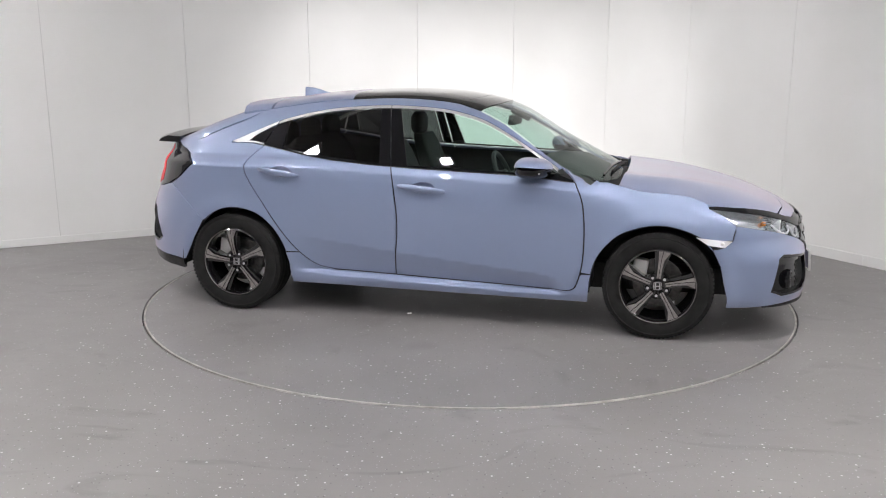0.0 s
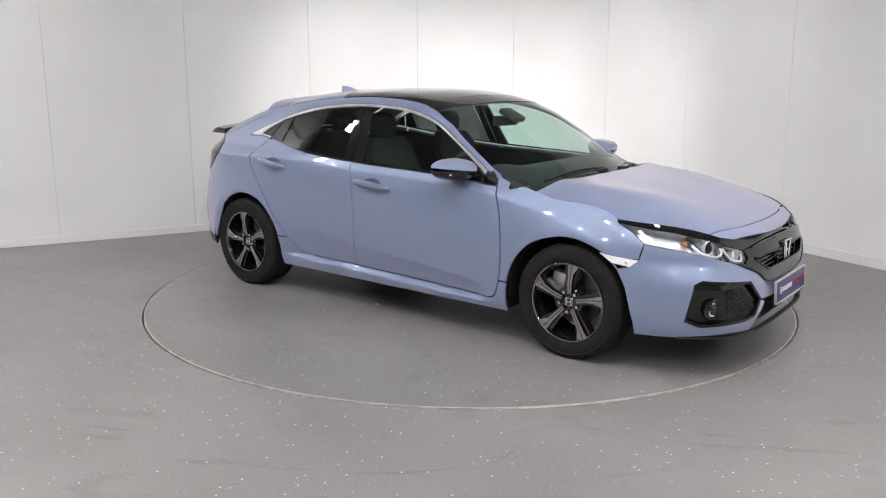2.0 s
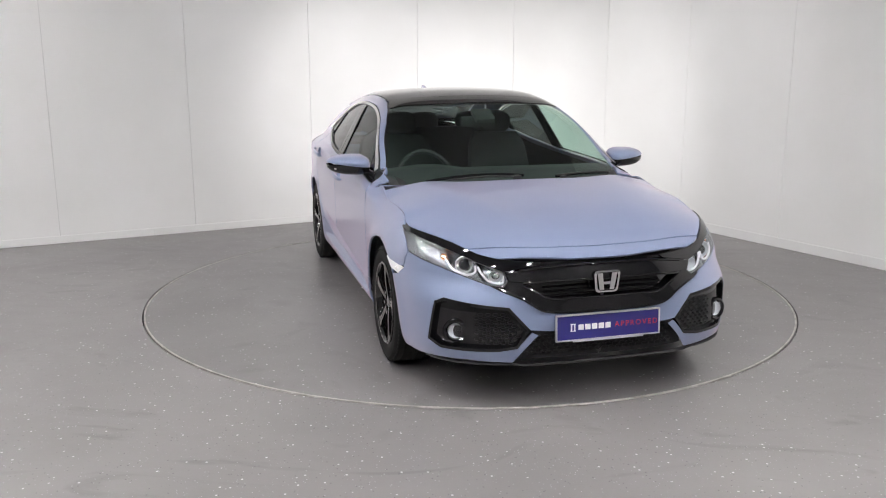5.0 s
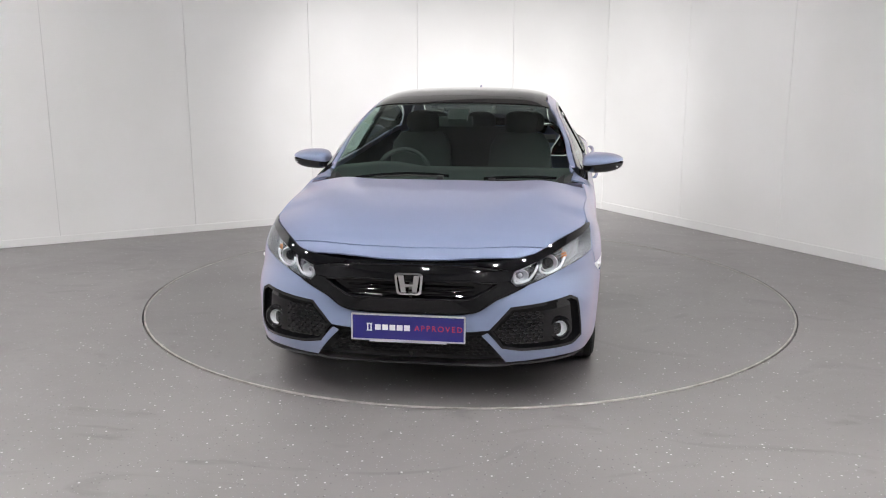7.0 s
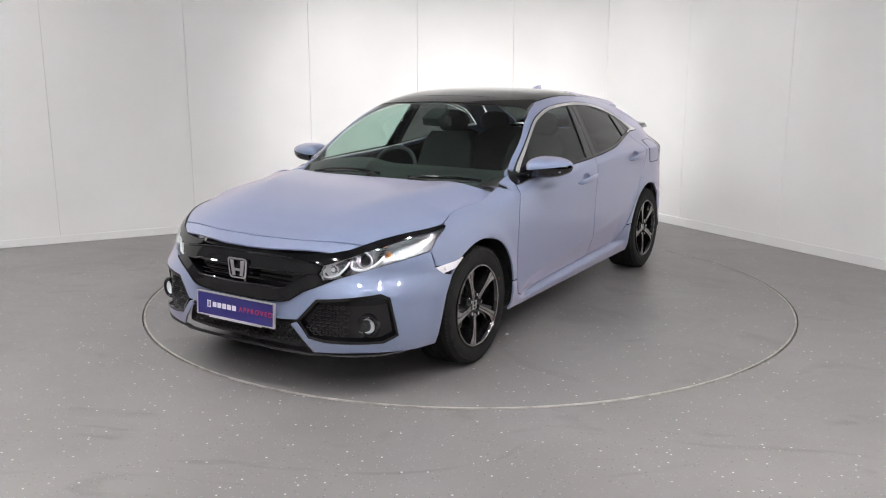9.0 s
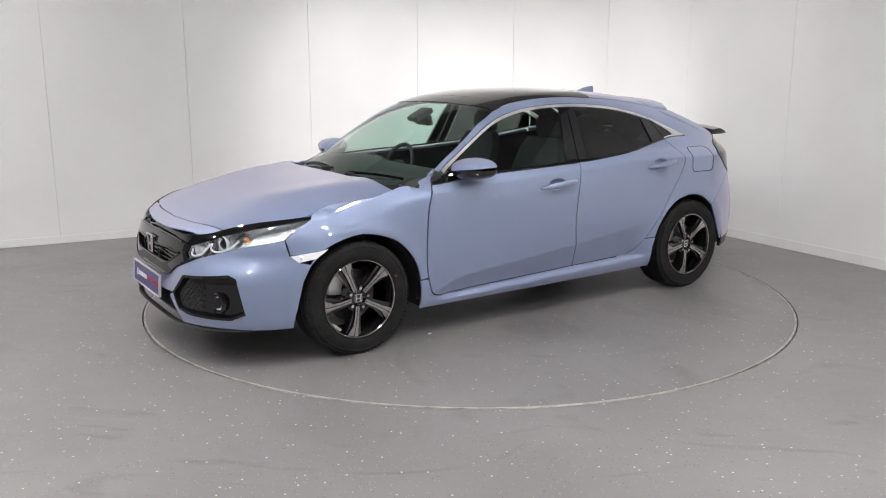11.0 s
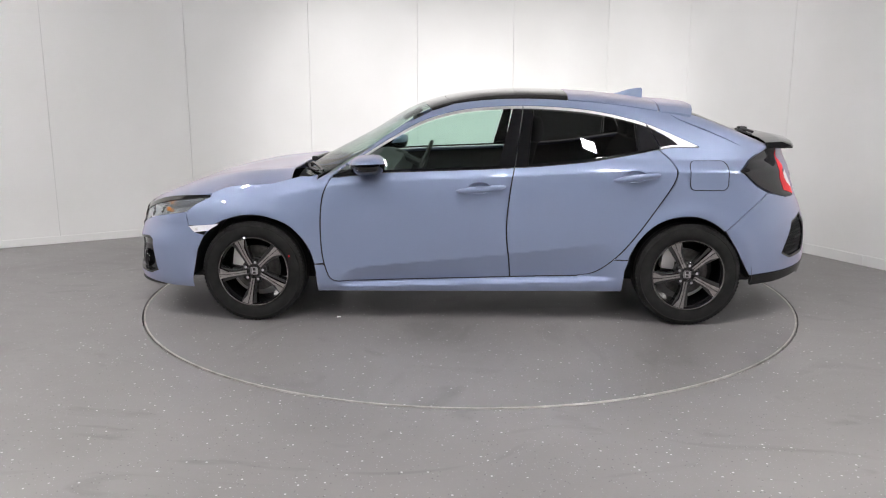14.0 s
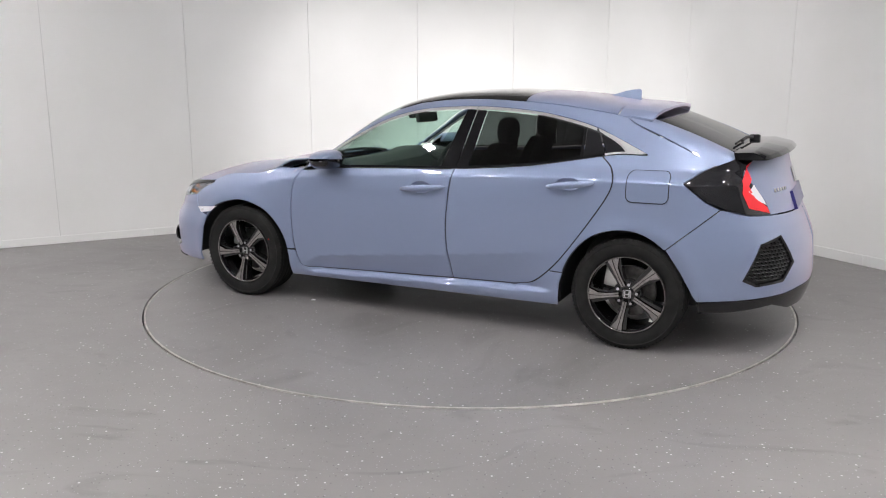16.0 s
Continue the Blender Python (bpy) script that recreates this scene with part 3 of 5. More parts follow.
def skin(kind, line, h=0.03, gap=0.004, depth=0.0, flange=0.012, holes=(), shape=None, mid=False):
    """Vertices, faces and normals of a panel. depth: metres below the skin; flange: turned-in edge."""
    line = [tuple(map(float, p)) for p in line]
    if gap:
        line = shrink(dense(line, h), gap)
    V, F = triangulate(line, h, holes)
    P, N = to3d(kind, V[:, 0], V[:, 1]), skin_normal(kind, V[:, 0], V[:, 1])
    lift = -depth if shape is None else -depth + shape(P)
    P = P + N * (lift[:, None] if isinstance(lift, np.ndarray) else lift)
    if mid:
        c = np.abs(P[:, 1]) < 0.0062
        P[c, 1] = 0
        N[c, 1] = 0
        N /= np.linalg.norm(N, axis=-1, keepdims=True)
    flip = (np.cross(P[F[:, 1]] - P[F[:, 0]], P[F[:, 2]] - P[F[:, 0]]) * N[F[:, 0]]).sum(-1) < 0
    F[flip] = F[flip][:, ::-1]
    faces = [tuple(int(i) for i in f) for f in F]
    if flange:
        seen = {}
        for f in faces:
            for a, b in zip(f, f[1:] + f[:1]):
                seen[(a, b)] = 1
        border = [(a, b) for a, b in seen if (b, a) not in seen and not (mid and abs(P[a, 1]) < 1e-6 and abs(P[b, 1]) < 1e-6)]
        base, ids, extra, en = len(P), {}, [], []
        nb = {}
        for a, b in border:
            d = np.cross(P[b] - P[a], N[a])
            d /= np.linalg.norm(d) + 1e-9
            for k in (a, b):
                nb[k] = nb.get(k, 0) + d
        for k, d in nb.items():
            d = d / (np.linalg.norm(d) + 1e-9)
            ids[k] = base + len(extra)
            extra += [P[k] , P[k] - N[k] * flange - d * 0.002]
            en += [(d + N[k] * 0.6) / np.linalg.norm(d + N[k] * 0.6), d]
        P, N = np.vstack([P, extra]), np.vstack([N, en])
        faces += [(ids[a], ids[b], ids[b] + 1, ids[a] + 1)[::-1] for a, b in border]
    return P, faces, N


def panel(name, mat, parent, pieces, label="", both=False):
    """One mesh of skin pieces; both adds the mirror image across the car's middle."""
    P, F, N = [], [], []
    for p, f, n in pieces:
        k = sum(len(q) for q in P)
        P.append(p), N.append(n)
        F += [tuple(i + k for i in q) for q in f]
    P, N = np.vstack(P), np.vstack(N)
    if both:
        k = len(P)
        F = F + [tuple(i + k for i in q[::-1]) for q in F]
        P, N = np.vstack([P, P * [1, -1, 1]]), np.vstack([N, N * [1, -1, 1]])
    me = mesh_from(name, P, F, mat)
    me.normals_split_custom_set_from_vertices([tuple(n) for n in N])
    ob = new(name, me)
    ob.parent = parent
    if label:
        ob["label"] = label
    return ob


def sides(name, mat, parent_l, parent_r, pieces, label=""):
    """The panel for the left of the car and its mirror image for the right."""
    left = panel(name, mat, parent_l, pieces, label)
    right = panel(name, mat, parent_r, [(p * [1, -1, 1], [q[::-1] for q in f], n * [1, -1, 1]) for p, f, n in pieces], label)
    return left, right


def mirror_bm(bm):
    bmesh.ops.scale(bm, vec=(1, -1, 1), verts=bm.verts)
    bmesh.ops.reverse_faces(bm, faces=bm.faces)
    return bm


def pair(name, build, mat, parent_l, parent_r, label="", smooth=True):
    """The same mesh part for both sides of the car."""
    bm = build()
    other = mirror_bm(bm.copy())
    return (part(name, bm, mat, parent_l, label, smooth), part(name, other, mat, parent_r, label, smooth))


car = tagged(new("car"), "pale blue-grey five-door hatchback with black wheels, parked on the turntable", "car")

# outlines on the flank (x, z)
ARCH_F = spl([(0.950, 0.19), (0.956, 0.324), (0.984, 0.450), (1.051, 0.557), (1.154, 0.638), (1.335, 0.682), (1.507, 0.650), (1.617, 0.582), (1.688, 0.462), (1.722, 0.32), (1.732, 0.19)])
ARCH_R = spl([(-0.950, 0.20), (-0.960, 0.343), (-0.998, 0.468), (-1.068, 0.574), (-1.167, 0.652), (-1.301, 0.686), (-1.43, 0.668), (-1.544, 0.595), (-1.638, 0.473), (-1.698, 0.350), (-1.722, 0.25)])


def between(line, lo, hi, key):
    return [p for p in line if lo <= key(p) <= hi]


DOOR_FRONT = spl([(0.850, 0.912), (0.885, 0.84), (0.906, 0.76), (0.917, 0.611), (0.910, 0.433), (0.880, 0.306), (0.852, 0.270), (0.815, 0.259)])
DOOR_FOOT = [(0.67, 0.259), (0.457, 0.267), (-0.255, 0.291)]
B_SEAM = spl([(-0.255, 0.291), (-0.246, 0.408), (-0.230, 0.551), (-0.232, 0.691), (-0.255, 0.882), (-0.274, 0.978)])
REAR_FOOT = [(-0.255, 0.291), (-0.60, 0.301)]
DOOR_REAR = spl([(-0.667, 0.302), (-0.769, 0.323), (-0.870, 0.396), (-0.969, 0.503), (-1.097, 0.679), (-1.215, 0.860), (-1.247, 0.955), (-1.216, 1.023), (-1.155, 1.078)])
BELT = spl([(0.850, 0.908), (0.504, 0.943), (-0.238, 0.974), (-0.579, 0.999), (-0.783, 1.020), (-1.018, 1.058), (-1.155, 1.081), (-1.253, 1.094), (-1.398, 1.094)], 6)
WIN_TOP = spl([(0.760, 0.972), (0.634, 1.052), (0.461, 1.157), (0.288, 1.246), (0.112, 1.298), (-0.064, 1.324), (-0.335, 1.336), (-0.592, 1.324), (-0.802, 1.299), (-1.044, 1.243), (-1.214, 1.177), (-1.398, 1.096)], 6)
belt_line = curve(sorted(BELT))
win_line = curve(sorted(WIN_TOP))
RAIL_Y = 0.562
WS_EDGE = [(0.238, 0.592), (0.40, 0.638), (0.60, 0.690), (0.83, 0.742)]


HANDLES = ((0.080, 0.836, -0.222, 0.864), (-0.868, 0.906, -1.146, 0.940))


def handle_hole(h):
    """The cup behind a door handle."""
    xc, zc = (h[0] + h[2]) / 2 + 0.01, (h[1] + h[3]) / 2 + 0.004
    return [(xc + 0.072 * math.cos(a), zc + 0.036 * math.sin(a)) for a in (2 * math.pi * i / 20 for i in range(20))]


def side_parts():
    lo = [p for p in DOOR_FRONT if p[1] > 0.372]
    fender_arch = [p for p in ARCH_F if 0.372 < p[1] and p[0] < 1.64]
    fender = lo[::-1] + [(0.80, 0.957), (0.768, 0.986)] + [(x, float(top_z(x, y))) for x, y in ((0.80, 0.742), (0.86, 0.728), (0.94, 0.715))] + [(0.99, 0.916), (1.04, 0.917)] + \
        [(float(x), float(fender_z(x))) for x in np.linspace(1.10, 1.60, 16)] + [(1.612, 0.785)] + \
        spl([(1.70, 0.743), (1.765, 0.692)], 4) + [(1.748, 0.608), (1.60, 0.600)] + fender_arch[::-1]
    sides("fender", M_PAINT, car, car, [skin("side", fender, 0.026)])
    sill = [(0.965, 0.372), (0.956, 0.324), (0.950, 0.19), (-0.950, 0.205), (-0.960, 0.343), (-0.982, 0.412), (-0.884, 0.412)] + \
        [p for p in DOOR_REAR if p[1] < 0.41][::-1] + REAR_FOOT[::-1] + DOOR_FOOT[::-1][1:] + [p for p in DOOR_FRONT if p[1] < 0.372][::-1] + [(0.906, 0.372)]
    sides("sill", M_PAINT, car, car, [skin("side", sill, 0.013)])
    front = DOOR_FRONT + DOOR_FOOT[:-1] + B_SEAM + [p for p in BELT if -0.26 < p[0] < 0.84][::-1]
    fl, fr = sides("front_door", M_PAINT, car, car, [skin("side", front, 0.016, holes=[handle_hole(HANDLES[0])])])
    rear = B_SEAM[::-1] + REAR_FOOT[1:] + DOOR_REAR + [p for p in BELT if -1.14 < p[0] < -0.28][::-1]
    rl, rr = sides("rear_door", M_PAINT, car, car, [skin("side", rear, 0.016, holes=[handle_hole(HANDLES[1])])])
    # quarter panel with the C pillar, the roof rail and the A pillar in one pressing
    rail = [(x, float(top_z(x, RAIL_Y))) for x in np.linspace(-1.18, 0.10, 15)]
    ws = [(x, float(top_z(x, y))) for x, y in WS_EDGE]
    quarter = [p for p in ARCH_R if p[1] > 0.41 and p[0] > -1.55] + spl([(-1.556, 0.598), (-1.706, 0.727), (-1.818, 0.825)], 4) + \
        [(-1.742, 0.865), (-1.625, 0.962), (-1.70, 1.015), (-1.785, 1.058)] + spl([(-1.69, 1.090), (-1.53, 1.162), (-1.30, 1.256), (-1.215, 1.318)], 4) + rail + ws + \
        [(0.765, 0.985), (0.758, 0.975)] + WIN_TOP[1:] + [p for p in BELT if p[0] < -1.16][::-1] + DOOR_REAR[::-1]
    cut = [p for p in quarter]
    k = next(i for i in range(len(cut) - 1, -1, -1) if cut[i][1] > 0.412)
    sides("quarter_panel", M_PAINT, car, car, [skin("side", cut[: k + 1] + [(-0.884, 0.412), (-0.982, 0.412)], 0.024)])
    return fl, fr, rl, rr


DOORS = side_parts()

# nose
BUMPER_TOP = [nx(1.765, 0.690), ny(0.735, 0.652), ny(0.665, 0.628), ny(0.541, 0.585), ny(0.40, 0.522), ny(0.32, 0.470), ny(0.24, 0.455), ny(0.0, 0.450)]
POD = [ny(0.372, 0.384), ny(0.467, 0.490), ny(0.738, 0.521), ny(0.772, 0.500), ny(0.796, 0.31), ny(0.752, 0.280), ny(0.515, 0.284), ny(0.43, 0.298)]


def nose_parts():
    line = BUMPER_TOP + [ny(0, 0.375), ny(0.28, 0.375)] + POD + [ny(0.365, 0.375), ny(0.334, 0.36), ny(0.447, 0.226), ny(0.65, 0.238), ny(0.74, 0.232), nx(1.97, 0.225), nx(1.85, 0.215), nx(1.735, 0.212)] + \
        [nx(1.722, 0.32), nx(1.688, 0.462), nx(1.64, 0.555), nx(1.700, 0.570), nx(1.748, 0.606)]
    panel("front_bumper", M_PAINT, car, [skin("nose", line, 0.022, 0.0015, mid=True)], both=True)
    # painted lip ahead of the bonnet
    xs = np.linspace(2.012, 2.10, 6)
    lip = spl([(2.089, 0), (2.072, 0.306), (2.034, 0.500)], 5) + [(float(x), float(edge_y(x))) for x in xs] + spl([(2.142, 0.30), (2.163, 0.15), (2.168, 0)], 5)
    panel("bonnet_lip", M_PAINT, car, [skin("bonnet", lip, 0.025, 0.0015, mid=True)], both=True)
    xs = np.concatenate([np.linspace(1.10, 1.60, 14), np.linspace(1.65, 2.005, 10)])
    bon = spl([(1.135, 0), (1.133, 0.3), (1.125, 0.52)], 5) + [(1.115, 0.66)] + [(float(x), float(edge_y(x))) for x in xs] + spl([(2.030, 0.500), (2.068, 0.306), (2.085, 0)], 5)
    panel("bonnet", M_PAINT, car, [skin("bonnet", bon, 0.028, 0.002, mid=True)], both=True)


nose_parts()


def roof_parts():
    ws = spl([(1.105, 0), (1.09, 0.40), (0.99, 0.62), (0.835, 0.735)], 6) + spl([(0.60, 0.684), (0.40, 0.632), (0.245, 0.585)], 5) + spl([(0.275, 0.45), (0.302, 0.271), (0.310, 0)], 5)
    panel("windscreen", M_GLASS, car, [skin("top", ws, 0.04, 0.0, 0.003, 0.0, mid=True)], "green-tinted windscreen", both=True)
    strip_ = spl([(0.308, 0), (0.300, 0.271), (0.273, 0.45), (0.240, 0.588)], 5) + [(0.10, RAIL_Y)] + spl([(0.150, 0.4), (0.170, 0.2), (0.175, 0)], 4)
    panel("roof_front", M_ROOFGLASS, car, [skin("top", strip_, 0.03, 0.002, mid=True)], "gloss black strip above the windscreen", both=True)
    g = spl([(0.175, 0), (0.170, 0.2), (0.150, 0.4), (0.10, RAIL_Y)], 4) + [(-0.3, RAIL_Y), (-0.615, RAIL_Y), (-0.62, 0)]
    panel("sunroof", M_ROOFGLASS, car, [skin("top", g, 0.04, 0.002, mid=True)], "black panoramic glass roof", both=True)
    r = [(-0.62, 0), (-0.615, RAIL_Y), (-1.18, RAIL_Y), (-1.20, 0.3), (-1.205, 0)]
    panel("roof", M_PAINT, car, [skin("top", r, 0.04, 0.002, mid=True)], both=True)


roof_parts()


# ---- inner shell, underbody and wheel wells ----
def shell_parts():
    low = [(-0.95, 0.23), (0.945, 0.22)] + [p for p in ARCH_F if p[1] > 0.24 and p[0] < 1.62] + [(1.60, 0.62), (1.55, 0.78), (1.1, 0.84), (0.86, 0.885), (0.80, 0.918), (0.5, 0.952), (-0.24, 0.983), (-0.58, 1.007), (-0.78, 1.028), (-1.02, 1.067), (-1.25, 1.09), (-1.45, 1.05), (-1.58, 0.96), (-1.62, 0.80)] + \
        [p for p in ARCH_R if p[1] > 0.24 and p[0] > -1.6][::-1]
    sides("inner_shell", M_MATT, car, car, [skin("side", low, 0.05, 0.0, 0.048, 0.0)], "black inner body shell")
    bm = bmesh.new()
    box_bm(bm, 0, 0, 0.255, 1.84, 1.60, 0.13, 0.02)
    box_bm(bm, 0.1, 0, 0.285, 3.9, 1.02, 0.17, 0.03)
    box_bm(bm, -1.93, 0, 0.38, 0.30, 0.95, 0.18, 0.03)
    box_bm(bm, 1.90, 0, 0.34, 0.30, 1.10, 0.16, 0.03)
    part("underbody", bm, M_MATT, car, "black underbody", False)

    def well(ax):
        def build():
            bm = bmesh.new()
            n = 28
            rows = []
            for i in range(n + 1):
                a = radians(-5 + 190 * i / n)
                c, s = math.cos(a) * 0.392 + ax, math.sin(a) * 0.375 + HUB_Z
                rows.append([bm.verts.new((c, y, s)) for y in (0.852, 0.60, 0.42)])
            hub = bm.verts.new((ax, 0.42, HUB_Z))
            for p, q in zip(rows, rows[1:]):
                bm.faces.new((p[0], p[1], q[1], q[0])), bm.faces.new((p[1], p[2], q[2], q[1])), bm.faces.new((p[2], hub, q[2]))
            return bm
        return build
    for ax in (AXLE, -AXLE):
        pair("wheel_well", well(ax), M_MATT, car, car, "black wheel well liner")


shell_parts()


# ---- side windows, pillars and trim ----
def window_strip(x0b, x0t, x1b, x1t, lift=0.012, drop=0.018, n=14):
    """Outline between the belt and the window top, with slanted ends."""
    lo = [(x, float(belt_line(x)) + lift) for x in np.linspace(x0b, x1b, n)]
    hi = [(x, float(win_line(x)) - drop) for x in np.linspace(x1t, x0t, n)]
    return lo + hi


def pane(piece):
    """Ease a pane to one evenly curved sheet, as pressed glass is."""
    P, F, N = piece

    def terms(x, z):
        return np.stack([np.ones_like(x), x, z, x * x, x * z, z * z], -1)
    k = np.linalg.lstsq(terms(P[:, 0], P[:, 2]), P[:, 1], rcond=None)[0]
    Q = P.copy()
    Q[:, 1] = terms(P[:, 0], P[:, 2]) @ k - 0.002
    n = np.stack([-(k[1] + 2 * k[3] * P[:, 0] + k[4] * P[:, 2]), np.ones(len(P)), -(k[2] + k[4] * P[:, 0] + 2 * k[5] * P[:, 2])], -1)
    return Q, F, n / np.linalg.norm(n, axis=-1, keepdims=True)


def windows():
    fl, fr, rl, rr = DOORS
    glass_f = window_strip(0.655, 0.50, -0.172, -0.262)
    sides("window", M_GLASS, fl, fr, [pane(skin("side", glass_f, 0.05, 0.0, 0.008, 0.0))], "green-tinted front door glass")
    glass_r = window_strip(-0.358, -0.398, -1.022, -1.015)
    sides("window", M_PRIVACY, rl, rr, [pane(skin("side", glass_r, 0.05, 0.0, 0.008, 0.0))], "dark privacy glass")
    sail = [(0.835, 0.925), (0.655, 0.940), (0.60, 1.045), (0.66, 1.012), (0.755, 0.950)]
    sides("mirror_sail", M_BLACK, fl, fr, [skin("side", sail, 0.03, 0.0015, 0.004)], "gloss black mirror triangle")
    sides("pillar_cover", M_BLACK, fl, fr, [skin("side", window_strip(-0.174, -0.264, -0.276, -0.328, 0.012, 0.018, 5), 0.03, 0.0015, 0.002)], "gloss black pillar cover")
    sides("pillar_cover", M_BLACK, rl, rr, [skin("side", window_strip(-0.280, -0.332, -0.356, -0.396, 0.012, 0.018, 5), 0.03, 0.0015, 0.002)], "gloss black pillar cover")
    sides("window_divider", M_BLACK, rl, rr, [skin("side", window_strip(-1.024, -1.017, -1.040, -1.030, 0.012, 0.018, 4), 0.03, 0.0, 0.002)], "thin black window divider")
    sides("corner_glass", M_SMOKE, rl, rr, [skin("side", window_strip(-1.042, -1.032, -1.162, -1.108, 0.012, 0.018, 6), 0.03, 0.001, 0.006)], "dark fixed glass")
    sides("quarter_window", M_SMOKE, car, car, [skin("side", [(-1.168, 1.098), (-1.20, 1.102), (-1.292, 1.104), (-1.255, 1.130), (-1.205, 1.162), (-1.116, 1.200)], 0.03, 0.001, 0.005)], "dark quarter window")
    for x0, x1, pl, pr in ((0.745, -0.327, fl, fr), (-0.331, -1.09, rl, rr)):
        xs = np.linspace(x0, x1, 30)
        top = [(x, float(win_line(x))) for x in xs] + [(x, float(win_line(x)) - 0.0165) for x in xs[::-1]]
        sides("window_trim", M_SATIN, pl, pr, [skin("side", top, 0.02, 0.0008, -0.003, 0.006)], "satin chrome window trim")
    wedge = spl([(-1.094, 1.228), (-1.214, 1.179), (-1.395, 1.099)], 6) + [(-1.36, 1.093), (-1.285, 1.096), (-1.243, 1.134), (-1.195, 1.163), (-1.105, 1.209)]
    sides("corner_trim", M_SATIN, car, car, [skin("side", wedge, 0.02, 0.0008, -0.003, 0.006)], "satin chrome corner trim")
    for x0, x1, pl, pr in ((0.838, -0.272, fl, fr), (-0.277, -1.155, rl, rr)):
        xs = np.linspace(x0, x1, 24)
        line = [(x, float(belt_line(x)) + 0.0115) for x in xs] + [(x, float(belt_line(x)) + 0.001) for x in xs[::-1]]
        sides("belt_trim", M_BLACK, pl, pr, [skin("side", line, 0.02, 0.0, -0.004, 0.006)], "black belt seal")
    xs = np.linspace(-1.165, -1.37, 8)
    line = [(x, float(belt_line(x)) + 0.010) for x in xs] + [(x, float(belt_line(x)) + 0.001) for x in xs[::-1]]
    sides("belt_trim", M_SATIN, car, car, [skin("side", line, 0.02, 0.0, -0.003, 0.006)])


windows()


# ---- door handles, mirrors, fuel flap, side marker lamps ----
def on_skin(x, z, out=0.0):
    p = to3d("side", np.array([x]), np.array([z]))[0]
    n = skin_normal("side", np.array([x]), np.array([z]))[0]
    return Vector(p + n * out), Vector(n)


def handles():
    fl, fr, rl, rr = DOORS
    for (x0, z0, x1, z1), pl, pr in ((HANDLES[0], fl, fr), (HANDLES[1], rl, rr)):
        def grip():
            bm = bmesh.new()
            n = 16
            rings = []
            for i in range(n + 1):
                t = i / n
                x, z = x0 + (x1 - x0) * t, z0 + (z1 - z0) * t
                bow = math.sin(math.pi * min(1, max(0, t))) ** 0.45
                c, nr = on_skin(x, z, 0.006 + 0.030 * bow)
                h, d = 0.005 + 0.0150 * bow, 0.003 + 0.008 * bow
                up = Vector((0, 0, 1))
                rings.append([bm.verts.new(c + up * h * math.sin(a) + nr * d * math.cos(a)) for a in (2 * math.pi * k / 10 for k in range(10))])
            for a, b in zip(rings, rings[1:]):
                for k in range(10):
                    bm.faces.new((a[k], a[(k + 1) % 10], b[(k + 1) % 10], b[k]))
            bm.faces.new(rings[0]), bm.faces.new(rings[-1])
            return bm
        hl, hr = pair("door_handle", grip, M_PAINT, pl, pr)

        def cup():
            bm = bmesh.new()
            xc, zc = (x0 + x1) / 2 + 0.01, (z0 + z1) / 2 + 0.004
            rings = []
            for k, (f, dep) in enumerate(((1.02, -0.001), (0.92, -0.010), (0.6, -0.024), (0.12, -0.028))):
                a = 2 * np.pi * np.arange(20) / 20
                u, v = xc + 0.072 * f * np.cos(a), zc + 0.036 * f * np.sin(a)
                P = to3d("side", u, v) + skin_normal("side", u, v) * dep
                rings.append([bm.verts.new(Vector(p)) for p in P])
            for a, b in zip(rings, rings[1:]):
                for i in range(20):
                    bm.faces.new((a[i], a[(i + 1) % 20], b[(i + 1) % 20], b[i]))
            bm.faces.new(rings[-1])
            return bm
        pair("handle_cup", cup, M_PAINT, pl, pr)


handles()


def flap():
    line = []
    x0, x1, z0, z1, r = -1.325, -1.553, 0.848, 1.016, 0.035
    for cx, cz, a0 in ((x0 - r, z1 - r, 0), (x1 + r, z1 - r, 90), (x1 + r, z0 + r, 180), (x0 - r, z0 + r, 270)):
        line += [(cx + r * math.cos(radians(a0 + k * 15)) , cz + r * math.sin(radians(a0 + k * 15))) for k in range(7)]
    ob = panel("fuel_flap", M_PAINT, car, [skin("side", line, 0.03, 0.003, -0.0012, 0.0)])
    bm = bmesh.new()
    pts = [on_skin(x, z, 0.0006)[0] for x, z in dense(line, 0.02)]
    tube(bm, pts + [pts[0]], 0.0025, 6)
    part("flap_gap", bm, M_PIT, ob, "dark gap round the flap")


flap()
mark = [(1.746, 0.605), (1.58, 0.622), (1.545, 0.626), (1.612, 0.584), (1.705, 0.569)]
for ob_ in sides("side_marker", M_WHITE, car, car, [skin("side", mark, 0.02, 0.0, -0.002, 0.01)], "clear white side marker lamp"):
    sgn = 1 if ob_.data.vertices[0].co.y > 0 else -1
    bm = bmesh.new()
    p_, n_ = on_skin(1.69, 0.592, 0.004)
    p_.y *= sgn
    bmesh.ops.create_uvsphere(bm, u_segments=12, v_segments=8, radius=0.011, matrix=Matrix.Translation(p_))
    part("bulb", bm, M_SATIN, ob_, "small grey bulb")


